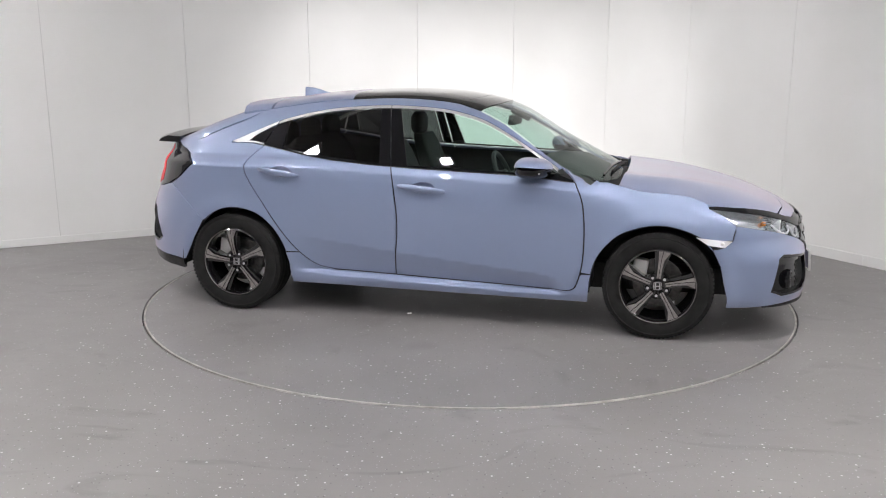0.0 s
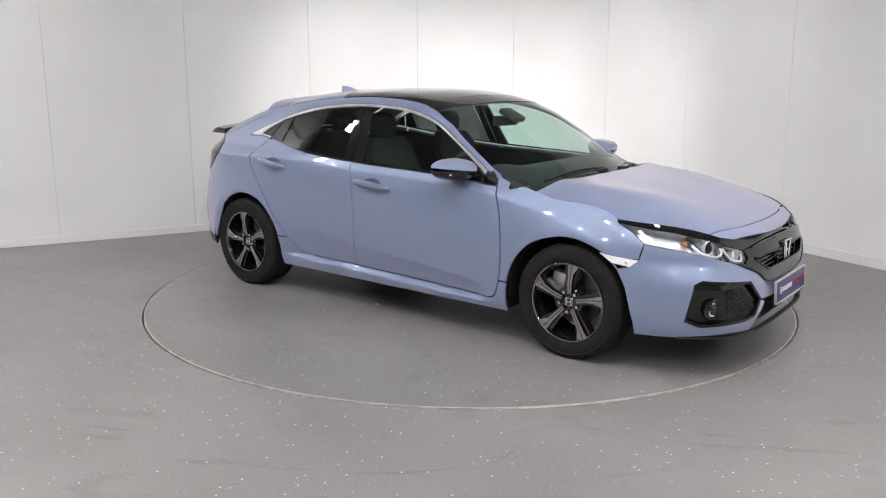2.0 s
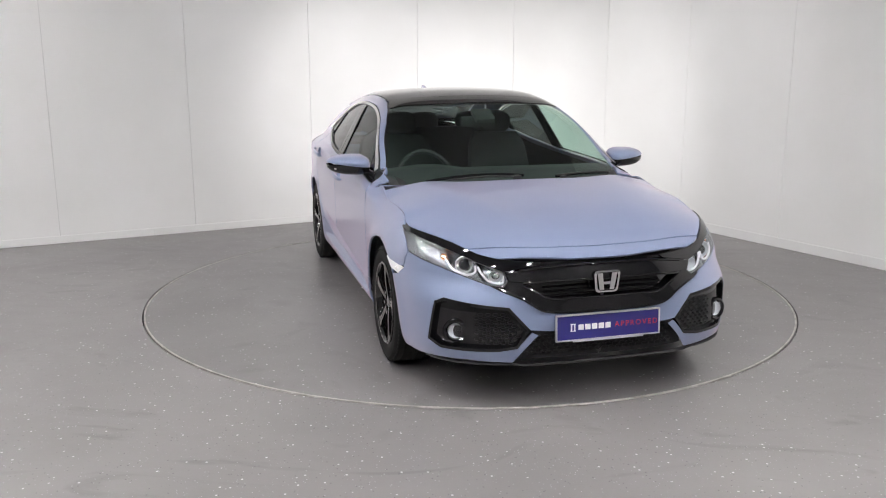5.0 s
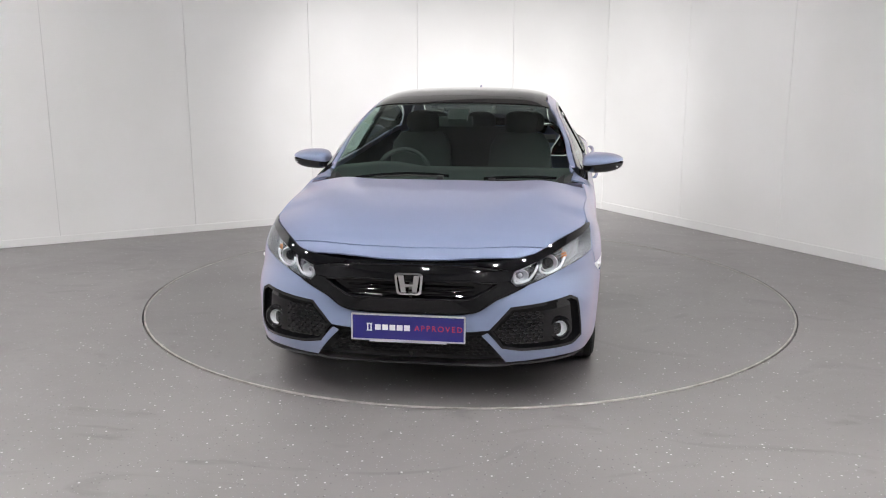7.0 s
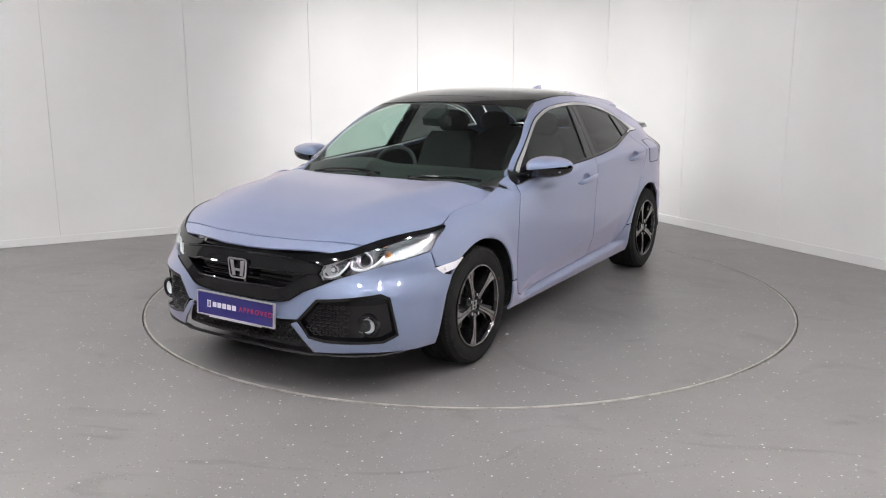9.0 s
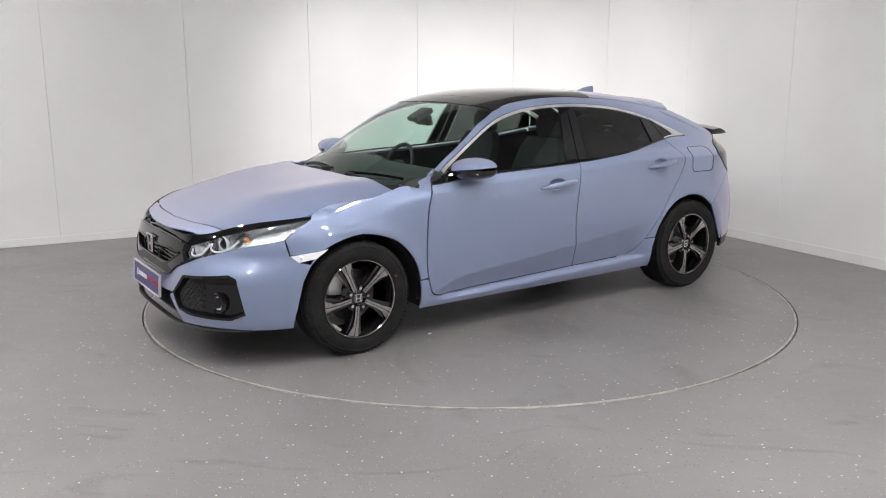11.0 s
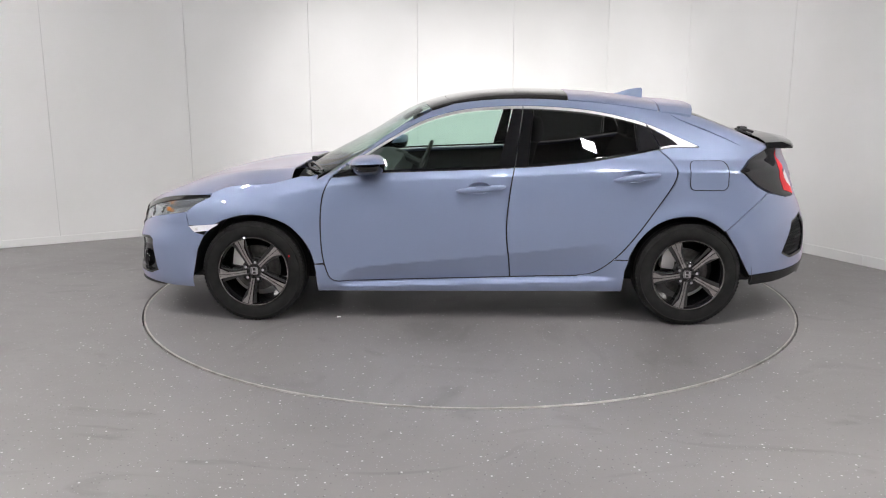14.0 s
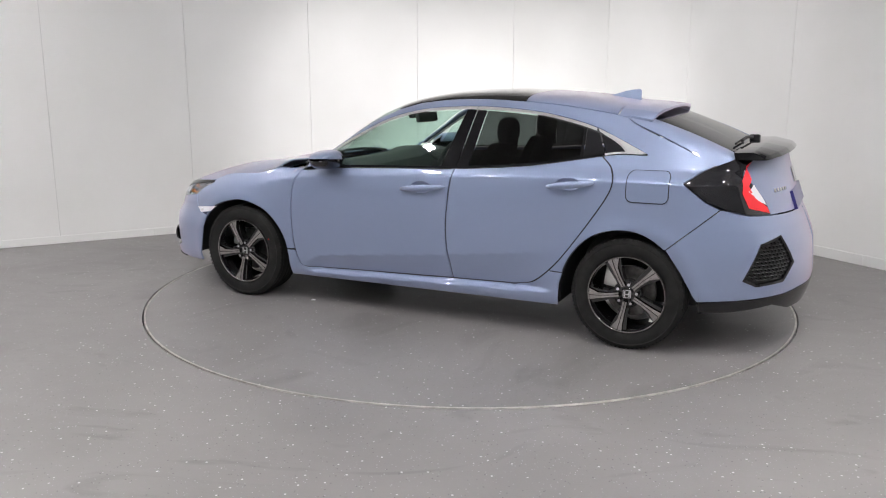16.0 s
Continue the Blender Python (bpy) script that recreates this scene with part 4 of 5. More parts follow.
def mirrors():
    def cap():
        bm = bmesh.new()
        bmesh.ops.create_uvsphere(bm, u_segments=36, v_segments=22, radius=1.0)
        for v in bm.verts:
            x, y, z = v.co
            sx = 0.125 if x > 0 else 0.082
            sq = lambda t, e: math.copysign(abs(t) ** e, t)
            v.co = Vector((sq(x, 0.8) * sx * (1 - 0.25 * y), sq(y, 0.75) * 0.125, sq(z, 0.75) * 0.056 * (1 - 0.22 * y)))
            v.co.x -= 0.02 * (v.co.y / 0.118)
        return bm

    def place(bm):
        bmesh.ops.transform(bm, matrix=pose(0.590, 0.932, 0.998, 0, 3, -6), verts=bm.verts)
        return bm

    def upper():
        bm = cap()
        bmesh.ops.bisect_plane(bm, geom=bm.verts[:] + bm.edges[:] + bm.faces[:], plane_co=(0, 0, 0.002), plane_no=(0, 0.10, -1), clear_outer=True)
        return place(bm)

    def lower():
        bm = cap()
        bmesh.ops.scale(bm, vec=(0.985, 0.985, 1.12), verts=bm.verts)
        bmesh.ops.bisect_plane(bm, geom=bm.verts[:] + bm.edges[:] + bm.faces[:], plane_co=(0, 0, 0.010), plane_no=(0, 0.10, 1), clear_outer=True)
        return place(bm)

    def line():
        bm = bmesh.new()
        tube(bm, [(0.690 - 0.03 * t * t, 0.845 + 0.175 * t, 0.972 + 0.004 * t) for t in np.linspace(0, 1, 8)], 0.003, 6)
        return bm

    def glass_():
        bm = bmesh.new()
        m = pose(0.522, 0.932, 1.0, 0, -90, -6) @ Matrix.Diagonal((0.034, 0.080, 0.004, 1))
        bmesh.ops.create_cone(bm, cap_ends=True, segments=28, radius1=1, radius2=1, depth=1, matrix=m)
        return bm

    def foot():
        bm = bmesh.new()
        rings = []
        for t in np.linspace(0, 1, 6):
            c = Vector((0.70 - 0.09 * t, 0.785 + 0.10 * t, 0.948 + 0.018 * t))
            rings.append([bm.verts.new(c + Vector((0.055 * (1 - 0.3 * t) * math.cos(a), 0, 0.016 * math.sin(a)))) for a in (2 * math.pi * k / 12 for k in range(12))])
        for a, b in zip(rings, rings[1:]):
            for k in range(12):
                bm.faces.new((a[k], a[(k + 1) % 12], b[(k + 1) % 12], b[k]))
        bm.faces.new(rings[0]), bm.faces.new(rings[-1])
        return bm
    holders = []
    for s in (1, -1):
        e = part("door_mirror", lower() if s > 0 else mirror_bm(lower()), M_BLACK, car, "gloss black door mirror housing")
        holders.append(e)
    pair("mirror_cap", upper, M_PAINT, *holders, "painted mirror cap")
    pair("mirror_foot", foot, M_BLACK, *holders)
    pair("indicator_strip", line, M_SATIN, *holders, "thin clear indicator strip")
    pair("mirror_glass", glass_, M_CHROME, *holders, "mirror glass")


mirrors()


# ---- nose: lamps, grille, intakes, badge, plate ----
HEAD_LOW = [nx(1.612, 0.783), nx(1.70, 0.740), nx(1.765, 0.692), ny(0.735, 0.654), ny(0.665, 0.630), ny(0.541, 0.588), ny(0.488, 0.580)]
HEAD_UP = [ny(0.462, 0.606), ny(0.478, 0.646), ny(0.575, 0.680), ny(0.655, 0.714), ny(0.735, 0.746)]
STRIP_UP = [nx(float(x), float(fender_z(x)) - 0.003) for x in (1.65, 1.72, 1.80, 1.87, 1.94, 2.0, 2.05, 2.10)] + [ny(0.36, 0.690)]


def many_on_nose(pts, out=0.0):
    y, z = np.array([p[0] for p in pts]), np.array([p[1] for p in pts])
    a = front_x(y, z) - y
    P, N = to3d("nose", a, z), skin_normal("nose", a, z)
    return [(Vector(p + n * out), Vector(n)) for p, n in zip(P, N)]


def many_on_tail(pts, out=0.0):
    a, z = np.array([p[0] for p in pts]), np.array([p[1] for p in pts])
    P, N = to3d("tail", a, z), skin_normal("tail", a, z)
    return [(Vector(p + n * out), Vector(n)) for p, n in zip(P, N)]


def place_on_nose(y, z, out=0.0):
    a, b = ny(y, z)
    p = to3d("nose", np.array([a]), np.array([b]))[0]
    n = skin_normal("nose", np.array([a]), np.array([b]))[0]
    return Vector(p + n * out), Vector(n)


def facing(p, n, roll=0):
    """A pose at p whose z axis is n and whose y axis is up."""
    z = n.normalized()
    x = Vector((0, 0, 1)).cross(z).normalized()
    y = z.cross(x)
    m = Matrix((x, y, z)).transposed().to_4x4()
    m.translation = p
    return m @ Matrix.Rotation(radians(roll), 4, "Z")


def headlamps():
    line = HEAD_LOW + HEAD_UP
    hl, hr = sides("headlight", M_LAMPBASE, car, car, [skin("nose", line, 0.025, 0.001, 0.05, 0.0)], "clear headlight with chrome reflectors")
    sides("lens", M_CLEAR, hl, hr, [skin("nose", line, 0.03, 0.0015, 0.0, 0.004)], "clear lamp cover")

    def wall():
        bm = bmesh.new()
        ring = dense(line, 0.02)
        a = np.array(ring)
        P, N = to3d("nose", a[:, 0], a[:, 1]), skin_normal("nose", a[:, 0], a[:, 1])
        o = [bm.verts.new(Vector(p - n * 0.004)) for p, n in zip(P, N)]
        i = [bm.verts.new(Vector(p - n * 0.055)) for p, n in zip(P, N)]
        for k in range(len(o)):
            j = (k + 1) % len(o)
            bm.faces.new((o[k], o[j], i[j], i[k]))
        return bm
    pair("bezel", wall, M_LAMPBASE, hl, hr, "silver lamp bezel")

    def blob(y, z, r, out, depth, squash=1.0):
        def build():
            bm = bmesh.new()
            p, n = place_on_nose(y, z, out)
            m = facing(p, Vector((1, n.y * 0.4, 0)).normalized())
            prof = [(r, 0.010), (r * 0.93, 0.013), (r * 0.86, 0.0), (r * 0.5, -depth * 0.7), (0.02 * r, -depth)]
            seg = 28
            rings = [[bm.verts.new(m @ Vector((q * math.cos(2 * math.pi * k / seg), q * squash * math.sin(2 * math.pi * k / seg), h))) for k in range(seg)] for q, h in prof]
            for a, b in zip(rings, rings[1:]):
                for k in range(seg):
                    bm.faces.new((a[k], a[(k + 1) % seg], b[(k + 1) % seg], b[k]))
            return bm
        return build

    def ball(y, z, r, out):
        def build():
            bm = bmesh.new()
            p, n = place_on_nose(y, z, out)
            bmesh.ops.create_uvsphere(bm, u_segments=20, v_segments=12, radius=r, matrix=Matrix.Translation(p))
            return bm
        return build

    def bar(pts, out, rad):
        def build():
            bm = bmesh.new()
            tube(bm, [p for p, _ in many_on_nose(pts, out)], rad, 8)
            return bm
        return build
    pair("reflector", blob(0.645, 0.680, 0.042, -0.030, 0.03), M_LAMPBOWL, hl, hr, "round chrome projector reflector")
    pair("projector", ball(0.645, 0.680, 0.026, -0.034), M_SMOKE, hl, hr, "dark glass projector lens")
    pair("reflector", blob(0.515, 0.630, 0.036, -0.030, 0.035, 0.85), M_LAMPBOWL, hl, hr, "square chrome main beam reflector")
    pair("bulb", ball(0.515, 0.630, 0.011, -0.035), M_WHITE, hl, hr)
    pair("indicator", ball(0.722, 0.708, 0.015, -0.036), M_AMBER, hl, hr, "amber indicator bulb")
    pair("light_guide", bar(spl([(0.482, 0.632), (0.488, 0.598), (0.545, 0.606), (0.575, 0.640), (0.585, 0.668)], 5), -0.012, 0.0055), M_WHITE, hl, hr, "white running light strip")
    pair("light_guide", bar(spl([(0.595, 0.672), (0.602, 0.640), (0.640, 0.628), (0.690, 0.650), (0.712, 0.690)], 5), -0.012, 0.0055), M_WHITE, hl, hr, "pale lamp surround")
    pair("divider", bar(spl([(0.575, 0.690), (0.583, 0.660), (0.578, 0.628), (0.560, 0.604)], 5), -0.026, 0.010), M_SMOKE, hl, hr, "dark web between the reflectors")
    pair("divider", bar(spl([(0.700, 0.735), (0.694, 0.700), (0.700, 0.672)], 5), -0.026, 0.008), M_SMOKE, hl, hr, "dark web beside the indicator")
    for z_ in (0.700, 0.712, 0.724):
        pair("lens_rib", bar([(0.665, z_ - 0.012), (0.700, z_), (0.735, z_ + 0.006)], -0.020, 0.0025), M_CHROME, hl, hr, "thin chrome rib")
    pair("light_guide", bar(spl([(0.485, 0.645), (0.53, 0.664), (0.62, 0.708), (0.70, 0.738)], 5), -0.014, 0.004), M_SATIN, hl, hr, "silver upper trim")


headlamps()


def grille_parts():
    strip_ = [nx(1.606, 0.793)] + STRIP_UP + [ny(0.30, 0.690), ny(0.32, 0.672), ny(0.405, 0.660)] + HEAD_UP[1:] + [nx(1.612, 0.783)]
    g = panel("grille", M_BLACK, car, [skin("nose", [ny(0.36, 0.690), ny(0.3, 0.694), ny(0, 0.698), ny(0, 0.452), ny(0.24, 0.457), ny(0.32, 0.472), ny(0.40, 0.524), ny(0.455, 0.548), ny(0.54, 0.583), ny(0.484, 0.578), ny(0.462, 0.606), ny(0.470, 0.640)], 0.03, 0.0, 0.034, 0.0, mid=True)], "gloss black front grille", both=True)
    sides("brow", M_BLACK, g, g, [skin("nose", strip_, 0.02, 0.0008, -0.004, 0.014)], "gloss black brow over the lamps")
    bar1 = [ny(0, 0.668), ny(0.30, 0.662), ny(0.472, 0.646), ny(0.456, 0.606), ny(0.33, 0.598), ny(0.28, 0.606), ny(0, 0.604)]
    panel("upper_bar", M_BLACK, g, [skin("nose", bar1, 0.03, 0.0, -0.010, 0.045, mid=True)], "broad gloss black bar", both=True)
    low = [ny(0, 0.520), ny(0.27, 0.522), ny(0.33, 0.548), ny(0.40, 0.600), ny(0.456, 0.604), ny(0.484, 0.578), ny(0.54, 0.583), ny(0.40, 0.524), ny(0.32, 0.472), ny(0.24, 0.457), ny(0, 0.452)]
    panel("lower_bar", M_BLACK, g, [skin("nose", low, 0.03, 0.0008, -0.006, 0.03, mid=True)], "gloss black lower grille frame", both=True)
    for k in range(3):
        z = 0.535 + 0.022 * k
        bm = bmesh.new()
        half = [p for p, _ in many_on_nose([(y, z) for y in np.linspace(0, 0.30, 7)], -0.024)]
        tube(bm, [Vector((p.x, -p.y, p.z)) for p in half[:0:-1]] + half, 0.004, 6)
        part("slat", bm, M_BLACK, g)
    # rounded gloss edges of the bars
    for knots, out, rad in ((((0, 0.671), (0.18, 0.670), (0.30, 0.664), (0.41, 0.652)), 0.010, 0.0055),
                            (((0, 0.604), (0.18, 0.606), (0.28, 0.607), (0.33, 0.600), (0.40, 0.598)), 0.009, 0.006),
                            (((0, 0.522), (0.15, 0.523), (0.27, 0.525), (0.33, 0.550), (0.40, 0.590)), 0.004, 0.006),
                            (((0, 0.455), (0.14, 0.456), (0.24, 0.460), (0.32, 0.475), (0.40, 0.527), (0.52, 0.577)), 0.005, 0.005)):
        half = [p for p, _ in many_on_nose(spl(knots, 6), out)]
        bm = bmesh.new()
        tube(bm, [Vector((p.x, -p.y, p.z)) for p in half[:0:-1]] + half, rad, 10)
        part("bar_edge", bm, M_BLACK, g, "rounded gloss black edge")
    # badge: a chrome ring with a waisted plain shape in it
    bd = new("badge")
    bd.parent = car
    bm = bmesh.new()
    shape = [(-0.066, 0.052), (0.066, 0.052), (0.058, -0.052), (-0.058, -0.052)]

    def rr(s):
        pts = []
        for i, (x, y) in enumerate(shape):
            for k in range(5):
                a = radians([180, 90, 0, 270][i] - k * 22.5)
                pts.append((x * s - math.copysign(0.018, x) + 0.018 * math.cos(a), y * s - math.copysign(0.018, y) + 0.018 * math.sin(a)))
        return pts
    o, i_ = rr(1.0), rr(0.84)
    m = Matrix(((0, 0, 1, 2.222), (1, 0, 0, 0), (0, 1, 0, 0.594), (0, 0, 0, 1)))
    rings = [[bm.verts.new(m @ Vector((x, y, h))) for x, y in r] for r, h in ((o, 0.0), (o, 0.010), (i_, 0.012), (i_, 0.0))]
    for a, b in zip(rings, rings[1:]):
        for k in range(len(a)):
            bm.faces.new((a[k], a[(k + 1) % len(a)], b[(k + 1) % len(a)], b[k]))
    part("ring", bm, M_CHROME, bd, "chrome ring")
    bm = bmesh.new()
    for s in (1, -1):
        pts = [(s * 0.050, 0.040), (s * 0.024, 0.040), (s * 0.014, -0.040), (s * 0.036, -0.040)]
        lo = [bm.verts.new(m @ Vector((x, y, 0.0))) for x, y in pts]
        hi = [bm.verts.new(m @ Vector((x, y, 0.011))) for x, y in pts]
        bm.faces.new(hi), bm.faces.new(lo)
        for k in range(4):
            bm.faces.new((lo[k], lo[(k + 1) % 4], hi[(k + 1) % 4], hi[k]))
    box_bm(bm, 0, 0, 0, 0.045, 0.014, 0.010, 0.001, m @ Matrix.Translation((0, -0.008, 0.005)))
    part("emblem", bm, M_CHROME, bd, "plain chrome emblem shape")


grille_parts()


def hexes(bm, where, cells, r, out):
    """Small raised hexagon rims set on a surface."""
    for p, n in where(cells, out):
        m = facing(p, n)
        o = [bm.verts.new(m @ Vector((r * math.cos(k * math.pi / 3) * 1.25, r * math.sin(k * math.pi / 3) * 0.75, 0))) for k in range(6)]
        i = [bm.verts.new(m @ Vector((r * 0.72 * math.cos(k * math.pi / 3) * 1.25, r * 0.66 * math.sin(k * math.pi / 3) * 0.75, -0.006))) for k in range(6)]
        for k in range(6):
            bm.faces.new((o[k], o[(k + 1) % 6], i[(k + 1) % 6], i[k]))


def cells_in(poly, step_a, step_b):
    xs, zs = [p[0] for p in poly], [p[1] for p in poly]
    out = []
    for j, z in enumerate(np.arange(min(zs), max(zs), step_b)):
        for x in np.arange(min(xs) + (j % 2) * step_a / 2, max(xs), step_a):
            if in_poly(np.array([x]), np.array([z]), poly)[0]:
                out.append((float(x), float(z)))
    return out


def intakes():
    pl, pr = sides("lamp_pod", M_BLACK, car, car, [skin("nose", POD, 0.03, 0.0, 0.028, 0.0)], "gloss black fog lamp pod")

    def rim():
        bm = bmesh.new()
        ring = dense(POD, 0.02)
        a = np.array(ring)
        P, N = to3d("nose", a[:, 0], a[:, 1]), skin_normal("nose", a[:, 0], a[:, 1])
        b = np.array(shrink(ring, 0.013))
        Q, NQ = to3d("nose", b[:, 0], b[:, 1]), skin_normal("nose", b[:, 0], b[:, 1])
        rows = [[bm.verts.new(Vector(p + n * h)) for p, n in zip(X, Y)] for X, Y, h in ((P, N, -0.001), (Q, NQ, -0.004), (Q, NQ, -0.030))]
        for u, v in zip(rows, rows[1:]):
            for k in range(len(u)):
                bm.faces.new((u[k], u[(k + 1) % len(u)], v[(k + 1) % len(u)], v[k]))
        return bm
    pair("pod_rim", rim, M_BLACK, pl, pr)
    flat = [(0.41, 0.384), (0.475, 0.455), (0.62, 0.47), (0.63, 0.36), (0.60, 0.305), (0.52, 0.302), (0.44, 0.314)]

    def mesh_():
        bm = bmesh.new()
        hexes(bm, many_on_nose, cells_in(flat, 0.034, 0.017), 0.0125, -0.022)
        return bm
    pair("honeycomb", mesh_, M_MATT, pl, pr, "black honeycomb mesh")

    def lamp(prof):
        def build():
            bm = bmesh.new()
            p, n = place_on_nose(0.706, 0.368, -0.026)
            m = facing(p, Vector((1, 0.25, 0)).normalized())
            seg = 28
            rings = [[bm.verts.new(m @ Vector((q * math.cos(2 * math.pi * k / seg), q * math.sin(2 * math.pi * k / seg), h))) for k in range(seg)] for q, h in prof]
            for a, b in zip(rings, rings[1:]):
                for k in range(seg):
                    bm.faces.new((a[k], a[(k + 1) % seg], b[(k + 1) % seg], b[k]))
            return bm
        return build
    ol, orr = pair("fog_lamp", lamp([(0.060, -0.005), (0.057, 0.010), (0.048, 0.016), (0.040, 0.010), (0.038, -0.012), (0.0005, -0.012)]), M_BLACK, pl, pr, "round fog lamp in a black ring")
    pair("reflector", lamp([(0.037, -0.004), (0.035, 0.006), (0.024, -0.006), (0.0005, -0.010)]), M_LAMPBOWL, ol, orr, "chrome fog lamp reflector")
    pair("lens", lamp([(0.038, 0.004), (0.031, 0.011), (0.016, 0.015), (0.0005, 0.016)]), M_CLEAR, ol, orr, "clear fog lamp lens")
    # lower centre intake
    mouth = [ny(0, 0.385), ny(0.28, 0.385), ny(0.37, 0.385), ny(0.42, 0.30), ny(0.46, 0.225), ny(0.3, 0.205), ny(0, 0.200)]
    lo = panel("lower_intake", M_MATT, car, [skin("nose", mouth, 0.03, 0.0, 0.045, 0.0, mid=True)], "matt black lower intake", both=True)
    bm = bmesh.new()
    cells = cells_in([(0.0, 0.235), (0.40, 0.24), (0.34, 0.345), (0.0, 0.345)], 0.036, 0.018)
    hexes(bm, many_on_nose, cells, 0.0135, -0.034)
    b2 = mirror_bm(bm.copy())
    me_ = bpy.data.meshes.new("tmp")
    b2.to_mesh(me_)
    bm.from_mesh(me_)
    b2.free()
    part("honeycomb", bm, M_MATT, lo, "black honeycomb mesh")
    bm = bmesh.new()
    ys = np.linspace(-0.80, 0.80, 41)
    pts = []
    for y in ys:
        p, _ = place_on_nose(min(abs(y), 0.79), 0.215, -0.006)
        pts.append(Vector((p.x, math.copysign(p.y, y), 0.212 + 0.008 * (abs(y) > 0.44))))
    tube(bm, pts, 0.016, 8, 0.006)
    part("splitter", bm, M_MATT, car, "thin black lip under the bumper")


intakes()


def text_mesh(words, size, extrude=0.001):
    cu = bpy.data.curves.new("words", "FONT")
    cu.body, cu.size, cu.extrude, cu.align_x, cu.align_y, cu.space_character = words, size, extrude, "CENTER", "CENTER", 1.35
    ob = bpy.data.objects.new("words", cu)
    me = bpy.data.meshes.new_from_object(ob)
    bpy.data.objects.remove(ob)
    return me


def plates():
    m = Matrix.Translation((2.262, 0, 0.393)) @ Matrix.Rotation(radians(-4), 4, "Y") @ Matrix(((0, 0, 1, 0), (1, 0, 0, 0), (0, 1, 0, 0), (0, 0, 0, 1)))
    pl = new("number_plate")
    pl.parent = car
    pl["label"] = "blue show plate in a grey frame"
    bm = bmesh.new()
    for x, y, sx, sy in ((0, 0.059, 0.532, 0.007), (0, -0.059, 0.532, 0.007), (0.2625, 0, 0.007, 0.111), (-0.2625, 0, 0.007, 0.111)):
        box_bm(bm, x, y, 0, sx, sy, 0.014, 0.002, m)
    part("frame", bm, M_SATIN, pl, "thin grey plate frame", False)
    bm = bmesh.new()
    box_bm(bm, 0, 0, -0.001, 0.518, 0.111, 0.008, 0, m)
    board = part("board", bm, M_PLATE, pl, "dark blue board", False)
    bm = bmesh.new()
    for x, w in ((-0.188, 0.006), (-0.172, 0.006)):
        box_bm(bm, x, 0, 0.004, w, 0.032, 0.002, 0, m)
    for y in (0.016, -0.016):
        box_bm(bm, -0.180, y, 0.004, 0.026, 0.004, 0.002, 0, m)
    part("mark", bm, M_WHITE, board, "small white mark", False)
    bm = bmesh.new()
    for k in range(5):
        box_bm(bm, -0.140 + 0.034 * k, 0, 0.004, 0.027, 0.026, 0.002, 0.0008, m, 1)
    part("print_bar", bm, M_WHITE, board, "white printed bars", False)
    me = text_mesh("APPROVED", 0.036)
    me.transform(m @ Matrix.Translation((0.142, 0, 0.0042)))
    me.materials.append(M_REDPRINT)
    t = new("lettering", me)
    t.parent = board
    t["label"] = "red spaced capital letters"
    bm = bmesh.new()
    box_bm(bm, 0, -0.066, 0.001, 0.36, 0.006, 0.004, 0, m)
    part("print_bar", bm, M_WHITE, pl, "thin white printed line", False)


plates()


# ---- tail ----
LAMP = [tx(-1.622, 0.963), tx(-1.70, 1.012), tx(-1.785, 1.055), ty(0.62, 1.078), ty(0.54, 1.075), ty(0.655, 0.997), ty(0.640, 0.93), ty(0.590, 0.853), ty(0.577, 0.784), tx(-1.954, 0.788), tx(-1.85, 0.818), tx(-1.742, 0.868)]
VENT = [tx(-2.018, 0.634), ty(0.550, 0.672), ty(0.468, 0.514), ty(0.555, 0.414), tx(-2.012, 0.400), tx(-1.946, 0.436)]


def place_on_tail(a, b, out=0.0):
    p = to3d("tail", np.array([a]), np.array([b]))[0]
    n = skin_normal("tail", np.array([a]), np.array([b]))[0]
    return Vector(p + n * out), Vector(n)


